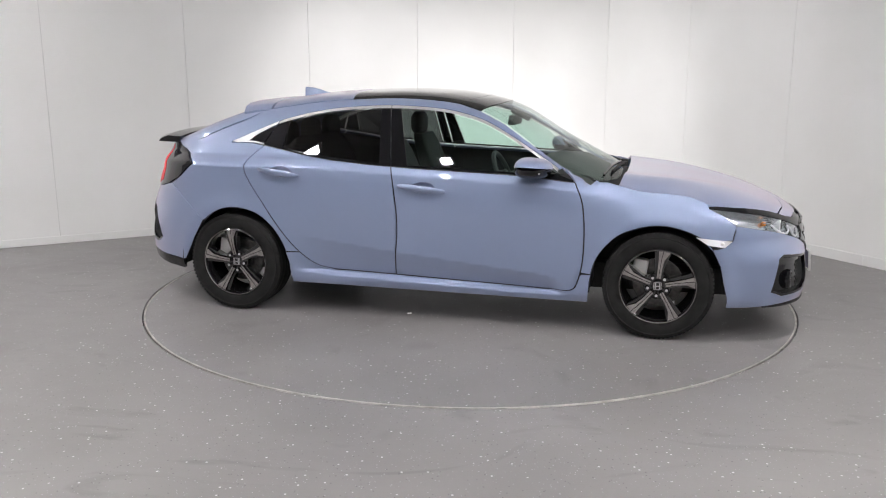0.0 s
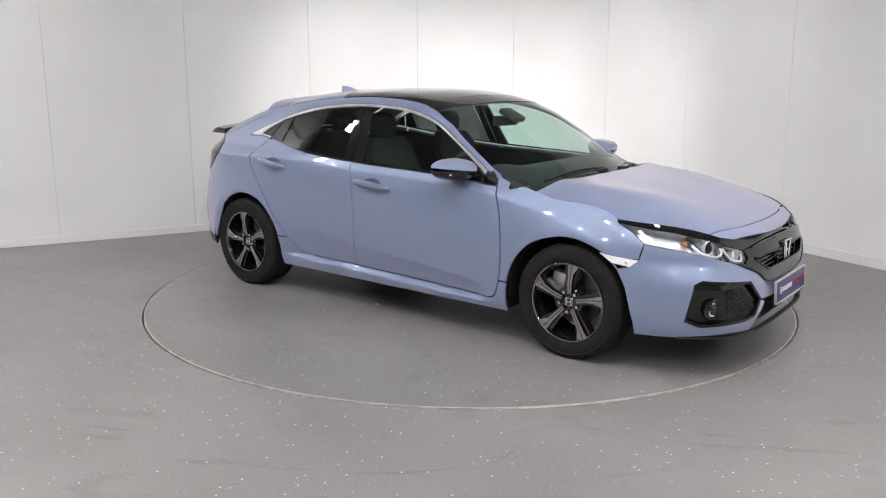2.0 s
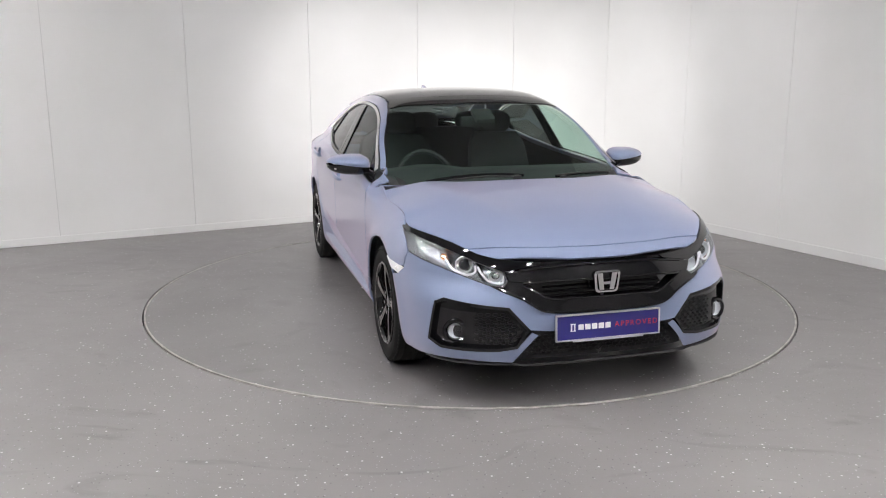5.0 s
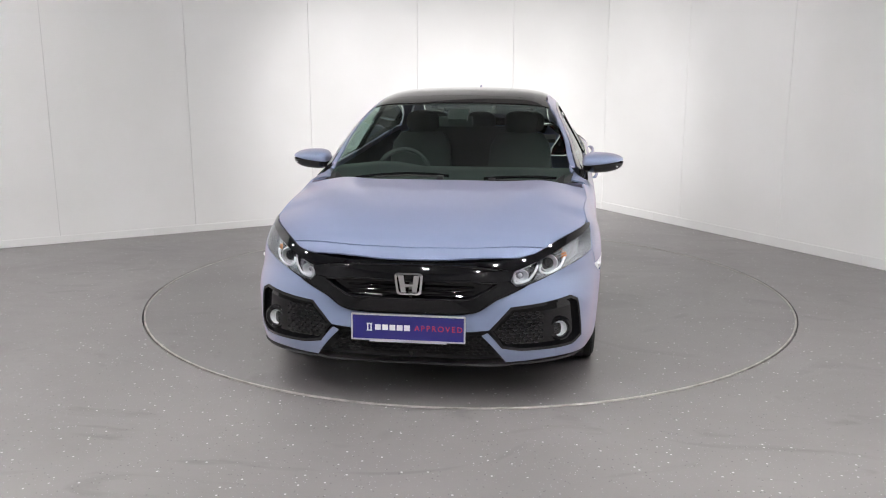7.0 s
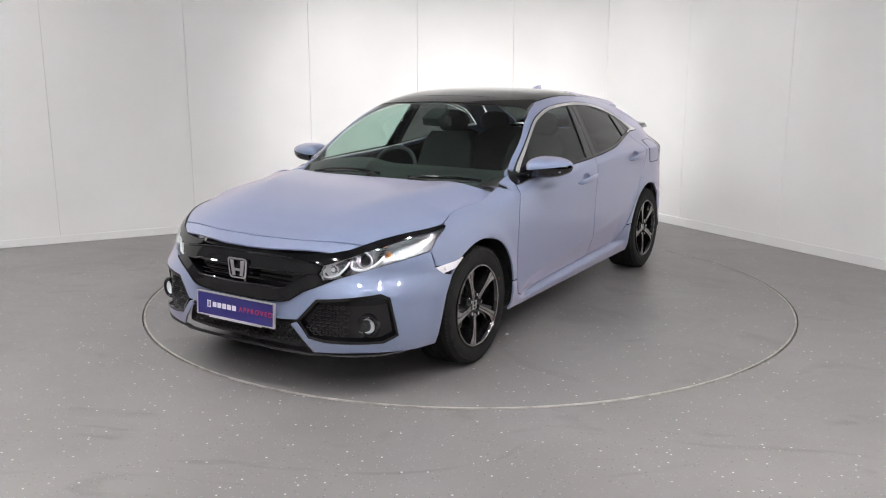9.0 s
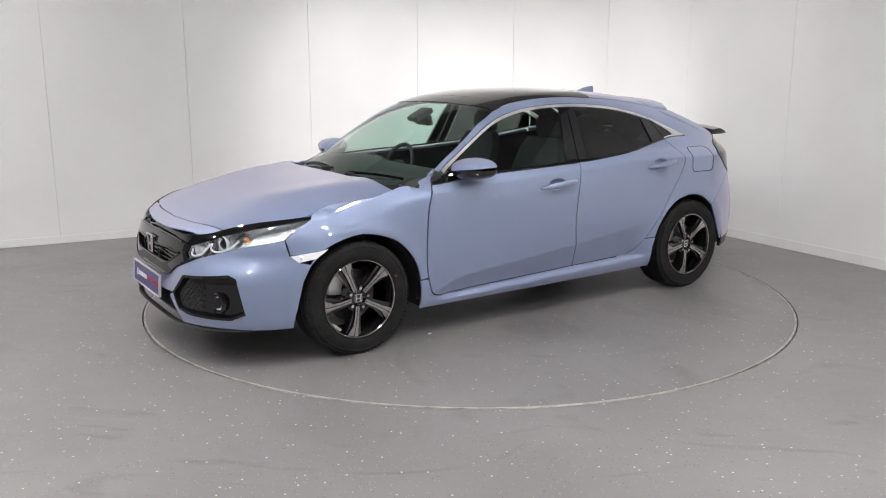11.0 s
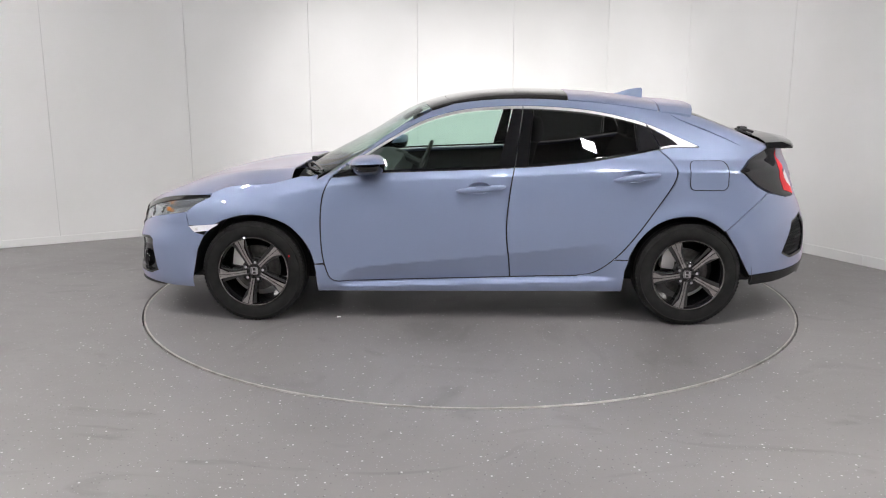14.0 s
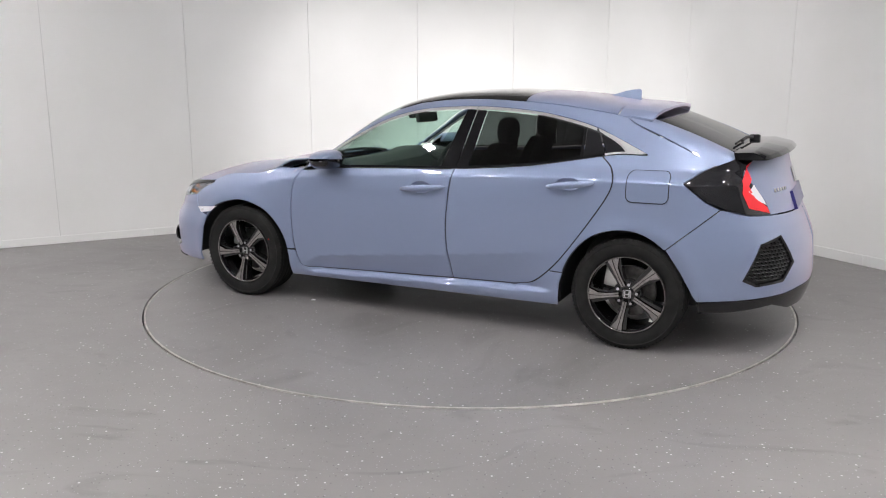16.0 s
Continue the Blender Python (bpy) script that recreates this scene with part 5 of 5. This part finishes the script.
def tail_parts():
    seam = spl([(-1.556, 0.598), (-1.706, 0.727), (-1.818, 0.822)], 4)
    bump = [tx(*p) for p in seam] + [tx(-1.85, 0.816), tx(-1.954, 0.785), ty(0.577, 0.780), ty(0.3, 0.775), ty(0, 0.775), ty(0, 0.36), ty(0.40, 0.36), ty(0.53, 0.345), tx(-1.914, 0.326), tx(-1.728, 0.318)] + [tx(-1.705, 0.350), tx(-1.638, 0.473), tx(-1.59, 0.545)]
    panel("rear_bumper", M_PAINT, car, [skin("tail", bump, 0.024, 0.0015, holes=[VENT], mid=True)], both=True)
    vl, vr = sides("rear_vent", M_MATT, car, car, [skin("tail", VENT, 0.03, 0.0, 0.022, 0.0)], "black honeycomb bumper vent")

    def rim():
        bm = bmesh.new()
        ring = dense(VENT, 0.02)
        a = np.array(ring)
        b = np.array(shrink(ring, 0.012))
        rows = []
        for c, h in ((a, 0.002), (b, -0.003), (b, -0.024)):
            P, N = to3d("tail", c[:, 0], c[:, 1]), skin_normal("tail", c[:, 0], c[:, 1])
            rows.append([bm.verts.new(Vector(p + n * h)) for p, n in zip(P, N)])
        for u, v in zip(rows, rows[1:]):
            for k in range(len(u)):
                bm.faces.new((u[k], u[(k + 1) % len(u)], v[(k + 1) % len(u)], v[k]))
        return bm
    pair("vent_rim", rim, M_BLACK, vl, vr)

    def comb():
        bm = bmesh.new()
        hexes(bm, many_on_tail, cells_in(shrink(dense(VENT, 0.02), 0.02), 0.040, 0.021), 0.0165, -0.012)
        return bm
    pair("honeycomb", comb, M_MATT, vl, vr, "black honeycomb mesh")
    low = [tx(-1.728, 0.314), tx(-1.914, 0.322), ty(0.53, 0.341), ty(0.40, 0.356), ty(0, 0.356), ty(0, 0.24), ty(0.45, 0.245), ty(0.60, 0.29), tx(-1.90, 0.262), tx(-1.735, 0.255)]
    panel("diffuser", M_BLACK, car, [skin("tail", low, 0.03, 0.0, -0.004, 0.02, mid=True)], "gloss black rear diffuser", both=True)
    gate = [ty(0.535, 1.072), ty(0.650, 0.997), ty(0.635, 0.93), ty(0.585, 0.853), ty(0.572, 0.784), ty(0.3, 0.780), ty(0, 0.780), ty(0, 1.076), ty(0.3, 1.076)]
    g = panel("tailgate", M_PAINT, car, [skin("tail", gate, 0.03, 0.0015, mid=True)], both=True)
    # painted frame beside the hatch glass
    fr = [(-1.215, 0.56), (-1.30, 0.603), (-1.53, 0.668), (-1.69, 0.700), (-1.785, 0.688), (-1.885, 0.57), (-1.80, 0.548), (-1.50, 0.538), (-1.33, 0.522)]
    sides("hatch_frame", M_PAINT, g, g, [skin("top", fr, 0.024, 0.002)])
    gl = [(-1.28, 0), (-1.29, 0.52), (-1.33, 0.520), (-1.50, 0.536), (-1.80, 0.546), (-1.90, 0.50), (-1.93, 0)]
    panel("rear_window", M_PRIVACY, g, [skin("top", gl, 0.04, 0.001, 0.004, 0.01, mid=True)], "dark tinted rear window", both=True)
    deck = [(-1.89, 0.568), (-1.94, 0.52), (-1.94, 0.0), (-2.055, 0.0), (-2.04, 0.38), (-1.99, 0.52)]
    panel("hatch_deck", M_BLACK, g, [skin("top", deck, 0.03, 0.0, 0.006, 0.02, mid=True)], "black panel below the rear window", both=True)

    # roof spoiler and the lower wing
    def wing(name, rows, mat, label):
        """rows: (y, [(x, z), ...]) section outlines from the middle to the tip."""
        bm = bmesh.new()
        rings = []
        full = [(-y, r) for y, r in rows[::-1] if y > 0] + list(rows)
        for y, r in full:
            rings.append([bm.verts.new((x, y, z)) for x, z in r])
        n = len(rings[0])
        for a, b in zip(rings, rings[1:]):
            for k in range(n):
                bm.faces.new((a[k], a[(k + 1) % n], b[(k + 1) % n], b[k]))
        bm.faces.new(rings[0]), bm.faces.new(rings[-1])
        bmesh.ops.bevel(bm, geom=bm.edges[:], offset=0.003, segments=1, affect="EDGES")
        return part(name, bm, mat, g, label)
    rz = lambda x, y: float(top_z(x, y))
    rows = []
    for y in (0.0, 0.2, 0.4, 0.50, 0.572):
        tip = -1.435 + 0.05 * (y / 0.572) ** 4
        x0 = -1.19
        t0 = rz(x0, y) + 0.004
        rows.append((y, [(x0, t0), ((x0 + tip) / 2, t0 - 0.006), (tip, t0 - 0.020), (tip + 0.005, t0 - 0.040), ((x0 + tip) / 2 - 0.02, t0 - 0.040), (x0, t0 - 0.03)]))
    wing("roof_spoiler", rows, M_PAINT, "painted roof spoiler")
    rows = []
    for y in (0.0, 0.25, 0.45, 0.56, 0.625):
        b = (y / 0.625) ** 3
        rows.append((y, [(-1.86 + 0.02 * b, 1.142 - 0.028 * b), (-1.97 + 0.03 * b, 1.150 - 0.030 * b), (-2.085 + 0.09 * b, 1.128 - 0.030 * b), (-2.11 + 0.10 * b, 1.100 - 0.02 * b), (-2.02 + 0.06 * b, 1.108 - 0.03 * b), (-1.88 + 0.03 * b, 1.105 - 0.03 * b)]))
    wing("rear_wing", rows, M_BLACK, "gloss black rear wing")

    # lamps
    ll, lr = sides("tail_light", M_SMOKE, car, car, [skin("tail", LAMP, 0.02, 0.002, -0.003, 0.02)], "smoked tail light with a red C-shaped bar")
    red = [ty(0.50, 1.068), tx(-1.900, 0.972), tx(-1.908, 0.905), tx(-1.945, 0.826), ty(0.582, 0.792), ty(0.590, 0.826), tx(-1.965, 0.880), tx(-1.932, 0.945), tx(-1.940, 0.975), ty(0.53, 1.052)]
    red[0] = ty(0.56, 1.060)
    red[-1] = ty(0.595, 1.040)
    sides("light_bar", M_REDGLOW, ll, lr, [skin("tail", red, 0.02, 0.0, -0.006, 0.004)], "red C-shaped light bar")
    white = [tx(-1.955, 0.950), tx(-1.935, 0.915), tx(-1.985, 0.860), ty(0.592, 0.838), ty(0.600, 0.86), ty(0.640, 0.935)]
    sides("reverse_lamp", M_WHITE, ll, lr, [skin("tail", white, 0.02, 0.0, -0.006, 0.004)], "clear white reversing lamp")
    # plain chrome bars on the tailgate
    for k in range(5):
        bm = bmesh.new()
        y = 0.485 - 0.035 * k
        p, n = place_on_tail(*ty(y, 0.905), 0.002)
        box_bm(bm, 0, 0, 0, 0.022, 0.020, 0.004, 0.001, facing(p, n), 1)
        part("name_bar", bm, M_CHROME, g, "small chrome bar")
    bm = bmesh.new()
    p, n = place_on_tail(*ty(0.0, 0.95), 0.004)
    box_bm(bm, 0, 0, 0, 0.12, 0.09, 0.012, 0.005, facing(p, n))
    part("rear_badge", bm, M_CHROME, g, "plain chrome badge")
    bm = bmesh.new()
    p, n = place_on_tail(*ty(0.0, 0.83), -0.006)
    box_bm(bm, 0, 0, 0, 0.53, 0.11, 0.02, 0.003, facing(p, n))
    part("number_plate", bm, M_PLATE, g, "blue show plate")
    # rear wiper
    bm = bmesh.new()
    tube(bm, [(-1.87, 0.0, 1.160), (-1.85, 0.15, 1.168), (-1.845, 0.34, 1.160)], 0.009, 8)
    tube(bm, [(-1.83, 0.02, 1.160), (-1.82, 0.40, 1.146)], 0.006, 6)
    box_bm(bm, -1.88, 0.0, 1.15, 0.06, 0.05, 0.05, 0.012)
    part("rear_wiper", bm, M_MATT, g, "black rear wiper")


tail_parts()


# ---- roof fin, wipers, cowl ----
def fin():
    bm = bmesh.new()
    rows = []
    for x, h, w in ((-0.985, 0.002, 0.006), (-1.03, 0.018, 0.022), (-1.08, 0.041, 0.028), (-1.13, 0.058, 0.024), (-1.176, 0.069, 0.010), (-1.182, 0.062, 0.008), (-1.160, 0.0, 0.024)):
        z = float(top_z(x, 0)) - 0.002
        rows.append([bm.verts.new((x, -w, z)), bm.verts.new((x, -w * 0.25, z + h)), bm.verts.new((x, w * 0.25, z + h)), bm.verts.new((x, w, z))])
    for a, b in zip(rows, rows[1:]):
        for k in range(3):
            bm.faces.new((a[k], a[k + 1], b[k + 1], b[k]))
    bm.faces.new(rows[-1]), bm.faces.new(rows[0])
    part("antenna_fin", bm, M_PAINT, car, "painted shark-fin antenna")


fin()


def cowl_and_wipers():
    line = spl([(1.145, 0), (1.14, 0.40), (1.112, 0.62), (1.085, 0.725)], 5) + [(0.94, 0.690), (0.85, 0.700)] + spl([(0.97, 0.63), (1.07, 0.40), (1.09, 0)], 5)
    P, F, N = skin("top", line, 0.03, 0.0, 0.0, 0.0, mid=True)
    P = P.copy()
    P[:, 2] = np.minimum(P[:, 2], 0.925) - 0.018 + 0.045 * np.clip((1.0 - P[:, 0]) / 0.17, 0, 1)
    panel("cowl", M_MATT, car, [(P, F, N)], "black cowl under the wipers", both=True)
    for pts, w in ((((1.10, -0.02, 0.945), (1.075, -0.20, 0.955), (1.045, -0.42, 0.960)), 0.54), (((1.09, 0.28, 0.945), (1.045, 0.46, 0.960), (0.97, 0.62, 0.972)), 0.40)):
        bm = bmesh.new()
        pts = [(x, y, float(top_z(x, y)) + 0.014) for x, y, z in pts]
        tube(bm, spl(pts, 4), 0.009, 8, 0.006)
        box_bm(bm, pts[0][0], pts[0][1], pts[0][2] - 0.006, 0.05, 0.04, 0.03, 0.01)
        wp = part("wiper", bm, M_MATT, car, "black wiper arm")
        a, b = Vector(pts[0]), Vector(pts[-1])
        d = (b - a).normalized()
        bm = bmesh.new()
        blade = []
        for t in np.linspace(-0.10, w - 0.06, 8):
            q = a + d * (t + 0.05)
            q.z = float(top_z(q.x - 0.03, q.y)) + 0.006
            q.x -= 0.03
            blade.append(q)
        tube(bm, blade, 0.006, 6, 0.009)
        part("blade", bm, M_BLACK, wp)


cowl_and_wipers()


# ---- cabin ----
def cabin():
    inner = spl([(0.26, 0), (0.24, 0.3), (0.18, 0.53)], 4) + [(-0.3, 0.545), (-1.15, 0.545), (-1.25, 0.50), (-1.27, 0)]
    panel("headlining", M_HEADLINE, car, [skin("top", inner, 0.06, 0.0, 0.035, 0.0, mid=True)], "grey headlining", both=True)
    bm = bmesh.new()
    prof = [(0.98, 0.86), (0.80, 0.945), (0.60, 0.955), (0.50, 0.925), (0.46, 0.82), (0.52, 0.68), (0.98, 0.60)]
    rings = []
    for y in (-0.74, -0.5, -0.37, -0.2, 0.0, 0.35, 0.74):
        k = 0.025 if -0.55 < y < -0.2 else 0.0
        rings.append([bm.verts.new((x, y, z + (k if z > 0.9 else 0))) for x, z in prof])
    for a, b in zip(rings, rings[1:]):
        for k in range(len(prof)):
            bm.faces.new((a[k], a[(k + 1) % len(prof)], b[(k + 1) % len(prof)], b[k]))
    bm.faces.new(rings[0]), bm.faces.new(rings[-1])
    part("dashboard", bm, M_DASH, car, "dark dashboard")
    # steering wheel on the right
    bm = bmesh.new()
    m = Matrix.Translation((0.36, -0.38, 0.865)) @ Matrix.Rotation(radians(66), 4, "Y")
    path = [m @ Vector((0.18 * math.cos(a), 0.18 * math.sin(a), 0)) for a in np.linspace(0, 2 * math.pi, 37)]
    tube(bm, path, 0.015, 8)
    disc_bm(bm, 0.065, 0.055, 0.05, m, 20)
    for a in (0, 90, 180):
        tube(bm, [m @ Vector((0.05 * math.cos(radians(a - 90)), 0.05 * math.sin(radians(a - 90)), 0)), m @ Vector((0.175 * math.cos(radians(a - 90)), 0.175 * math.sin(radians(a - 90)), 0))], 0.014, 6)
    tube(bm, [m @ Vector((0, 0, 0)), m @ Vector((0, 0, 0.22))], 0.03, 8)
    part("steering_wheel", bm, M_DASH, car, "black steering wheel")

    def seat(x, y, w, rear=False):
        st = new("seat")
        st.parent = car
        st["label"] = "dark grey upholstered car seat"
        bm = bmesh.new()
        box_bm(bm, x + 0.02, y, 0.50, 0.50, w, 0.16, 0.05, None, 3)
        part("cushion", bm, M_SEAT, st)
        bm = bmesh.new()
        rings = []
        for t in np.linspace(0, 1, 8):
            c = Vector((x - 0.20 - 0.20 * t, y, 0.54 + 0.56 * t))
            ww = w / 2 * (1.0 - 0.18 * t**2) * (0.8 if t == 1 else 1)
            d = 0.075 * (1 - 0.45 * t)
            rings.append([bm.verts.new(c + Vector((d * math.copysign(abs(math.cos(a)) ** 0.6, math.cos(a)) * (1 + 0.5 * abs(math.sin(a)) ** 4), ww * math.copysign(abs(math.sin(a)) ** 0.5, math.sin(a)), 0))) for a in (2 * math.pi * k / 20 for k in range(20))])
        for a, b in zip(rings, rings[1:]):
            for k in range(20):
                bm.faces.new((a[k], a[(k + 1) % 20], b[(k + 1) % 20], b[k]))
        bm.faces.new(rings[0]), bm.faces.new(rings[-1])
        part("backrest", bm, M_SEAT, st)

        def rest(yy):
            bm = bmesh.new()
            bmesh.ops.create_uvsphere(bm, u_segments=20, v_segments=14, radius=1)
            for v in bm.verts:
                q = v.co
                v.co = Vector((x - 0.43 + 0.050 * math.copysign(abs(q.x) ** 0.7, q.x), yy + 0.125 * math.copysign(abs(q.y) ** 0.7, q.y), (1.175 if not rear else 1.135) + 0.085 * math.copysign(abs(q.z) ** 0.7, q.z)))
            tube(bm, [(x - 0.42, yy - 0.05, 1.02), (x - 0.43, yy - 0.05, 1.12)], 0.006, 6)
            tube(bm, [(x - 0.42, yy + 0.05, 1.02), (x - 0.43, yy + 0.05, 1.12)], 0.006, 6)
            part("headrest", bm, M_SEAT, st)
        for yy in ((y,) if not rear else (-0.40, 0.0, 0.40)):
            rest(yy)
    seat(0.0, 0.37, 0.50)
    seat(0.0, -0.37, 0.50)
    seat(-0.72, 0.0, 1.22, True)
    bm = bmesh.new()
    box_bm(bm, 0.1, 0, 0.52, 0.9, 0.20, 0.30, 0.03)
    part("centre_console", bm, M_DASH, car, "dark centre console", False)
    bm = bmesh.new()
    box_bm(bm, -1.45, 0, 0.98, 0.55, 1.24, 0.03, 0.01)
    part("parcel_shelf", bm, M_DASH, car, "dark parcel shelf", False)
    # mirror and sensor housing at the windscreen's head
    bm = bmesh.new()
    box_bm(bm, 0, 0, 0, 0.035, 0.23, 0.068, 0.016, pose(0.36, -0.02, 1.225, 0, 10, -8))
    tube(bm, [(0.36, -0.02, 1.24), (0.37, 0.0, 1.295)], 0.01, 6)
    part("rear_view_mirror", bm, M_DASH, car, "black rear-view mirror")
    bm = bmesh.new()
    box_bm(bm, 0, 0, 0, 0.14, 0.13, 0.035, 0.012, pose(0.40, 0.0, 1.262, 0, 27, 0))
    part("sensor_housing", bm, M_DASH, car, "black camera housing")


cabin()


# ---- wheels ----
def wheel(m, spin, dot=False):
    w = new("wheel")
    w.parent = car
    w["label"] = "black alloy wheel with machined five-spoke face"
    R = WHEEL_R
    prof = [(0.214, -0.100), (0.232, -0.110), (0.270, -0.116), (0.300, -0.112), (R - 0.009, -0.098)]
    for k, y in enumerate(np.linspace(-0.092, 0.092, 13)):
        prof.append((R - 0.003 * (abs(y) / 0.092) ** 2 - (0.006 if k in (2, 5, 7, 10) else 0), float(y)))
    prof += [(R - 0.009, 0.098), (0.300, 0.112), (0.292, 0.1155), (0.288, 0.113), (0.270, 0.116), (0.240, 0.113), (0.232, 0.110), (0.222, 0.104), (0.214, 0.100)]
    tyre = lathe("tyre", prof, M_TYRE, w, 90)
    # shoulder blocks of the tread
    bm = bmesh.new()
    for k in range(80):
        a = 2 * math.pi * k / 80
        for s in (1, -1):
            box_bm(bm, 0, 0, 0, 0.011, 0.030, 0.012, 0, Matrix.Rotation(a, 4, "Y") @ Matrix.Translation((R - 0.0115, s * 0.088, 0)) @ Matrix.Rotation(radians(-s * 12), 4, "Z"))
    tagged(part("tread", bm, M_TYRE, tyre, "", False), kind="stuff")
    rim = lathe("rim", [(0.2135, -0.10), (0.2135, 0.098), (0.221, 0.104), (0.223, 0.112), (0.218, 0.115), (0.211, 0.108), (0.207, 0.090), (0.200, 0.02), (0.196, -0.09), (0.2135, -0.10)], M_RIMBLACK, w, 72, "gloss black rim")
    lathe("rim_edge", [(0.2150, 0.1152), (0.2178, 0.1164), (0.2155, 0.1168), (0.2135, 0.1140)], M_RIMCUT, rim, 72, "machined rim edge")

    def prism(bm, pts, y0, y1, mat_face=0):
        hi = [bm.verts.new((x, y1(x, z), z)) for x, z in pts]
        lo = [bm.verts.new((x, y0, z)) for x, z in pts]
        f = bm.faces.new(hi)
        f.material_index = 1
        for i in range(len(pts)):
            j = (i + 1) % len(pts)
            bm.faces.new((hi[i], lo[i], lo[j], hi[j])).material_index = 0
        return f

    def crown(x, z):
        r = math.hypot(x, z)
        return 0.088 + 0.022 * math.sin(min(1, r / 0.215) * math.pi / 2)
    for k in range(5):
        a0 = radians(spin + 72 * k)
        c, s = math.cos(a0), math.sin(a0)

        def at(r, w_):
            return (r * c - w_ * s, r * s + w_ * c)
        bm = bmesh.new()
        # a machined blade that widens to the rim, split by a fine dark groove
        prism(bm, [at(0.046, 0.001), at(0.110, 0.001), at(0.165, 0.003), at(0.212, 0.008), at(0.207, 0.046), at(0.190, 0.036), at(0.160, 0.018), at(0.110, 0.012), at(0.046, 0.012)], 0.045, crown)
        prism(bm, [at(0.046, -0.012), at(0.110, -0.013), at(0.165, -0.015), at(0.212, -0.020), at(0.213, 0.004), at(0.165, 0.000), at(0.110, -0.002), at(0.046, -0.002)], 0.045, crown)
        sp = part("spoke", bm, [M_RIMBLACK, M_RIMCUT], w, "machined grey spoke with black sides", False)
        bm = bmesh.new()
        prism(bm, [at(0.05, -0.026), at(0.11, -0.030), at(0.209, -0.044), at(0.203, 0.052), at(0.11, 0.022), at(0.05, 0.020)], 0.035, lambda x, z: crown(x, z) - 0.014)
        for f in bm.faces:
            f.material_index = 0
        part("spoke_back", bm, M_RIMBLACK, sp, "", False)
    hub = lathe("hub", [(0.0005, 0.085), (0.030, 0.085), (0.034, 0.082), (0.050, 0.080), (0.076, 0.088), (0.080, 0.084), (0.080, 0.03)], M_RIMBLACK, w, 40, "gloss black hub")
    bm = bmesh.new()
    for s in (1, -1):
        box_bm(bm, s * 0.0125, 0.0875, 0, 0.007, 0.005, 0.036, 0.001)
        box_bm(bm, 0, 0.0875, s * 0.021, 0.040, 0.005, 0.004, 0.001)
        box_bm(bm, s * 0.021, 0.0875, 0, 0.004, 0.005, 0.042, 0.001)
    box_bm(bm, 0, 0.0875, -0.002, 0.018, 0.005, 0.007, 0.001)
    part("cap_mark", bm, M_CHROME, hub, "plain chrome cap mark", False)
    for k in range(5):
        a = radians(spin + 36 + 72 * k)
        bm = bmesh.new()
        disc_bm(bm, 0.0105, 0.009, 0.028, Matrix.Translation((0.057 * math.cos(a), 0.086, 0.057 * math.sin(a))) @ Matrix.Rotation(radians(-90), 4, "X"), 6)
        part("wheel_nut", bm, M_CHROME, w, "steel wheel nut", False)
    lathe("brake_disc", [(0.07, 0.0), (0.145, 0.0), (0.145, -0.022), (0.07, -0.022)], M_DISC, w, 48, "worn steel brake disc")
    lathe("brake_hat", [(0.0005, 0.03), (0.068, 0.03), (0.072, 0.0), (0.072, -0.03)], M_MATT, w, 32)
    bm = bmesh.new()
    box_bm(bm, 0.115, -0.008, 0.065, 0.085, 0.075, 0.125, 0.018, Matrix.Rotation(radians(-8), 4, "Y"))
    part("brake_caliper", bm, M_SATIN, w, "bare metal brake caliper")
    if dot:
        bm = bmesh.new()
        disc_bm(bm, 0.005, 0.005, 0.002, Matrix.Translation((-0.250 * math.cos(radians(24)), 0.1155, 0.250 * math.sin(radians(24)))) @ Matrix.Rotation(radians(-90), 4, "X"), 12)
        part("paint_dot", bm, M_RED, tyre, "small red paint dot", False)
    w.matrix_basis = m
    return w


# one sidewall carries a red paint dot; spins differ as the wheels came to rest
for sx, sy, spin in ((1, 1, 208), (-1, 1, 136), (1, -1, 167), (-1, -1, 82)):
    wheel(pose(sx * AXLE, sy * 0.760, HUB_Z + 0.006, 0, 0, 0 if sy > 0 else 180), spin, sx == 1 and sy == 1)


# ---- small scrap on the deck ----
def paper_scrap(x, y):
    bm = bmesh.new()
    box_bm(bm, x, y, 0.0045, 0.020, 0.012, 0.005, 0.002)
    box_bm(bm, x + 0.010, y + 0.005, 0.0055, 0.012, 0.014, 0.007, 0.002)
    return tagged(part("paper_scrap", bm, M_WHITE, None, "", False), "small crumpled white scrap lying on the turntable", "scrap", "scraps on the turntable")


scraps = [paper_scrap(-0.223, -0.731), paper_scrap(0.812, 0.758)]


# ---- movement ----
def motions():
    off = Matrix.Translation((-0.0177, -0.0191, 0))
    rows_t, rows_c = [], []
    for i in range(33):
        t = i * 0.5
        turn = Matrix.Rotation(radians(HEADING + TURN_RATE * t), 4, "Z")
        rows_t.append((t, turn))
        rows_c.append((t, turn @ off))
    walk(turntable, rows_t)
    walk(car, rows_c)
    for scrap in scraps:
        walk(scrap, rows_t)


motions()
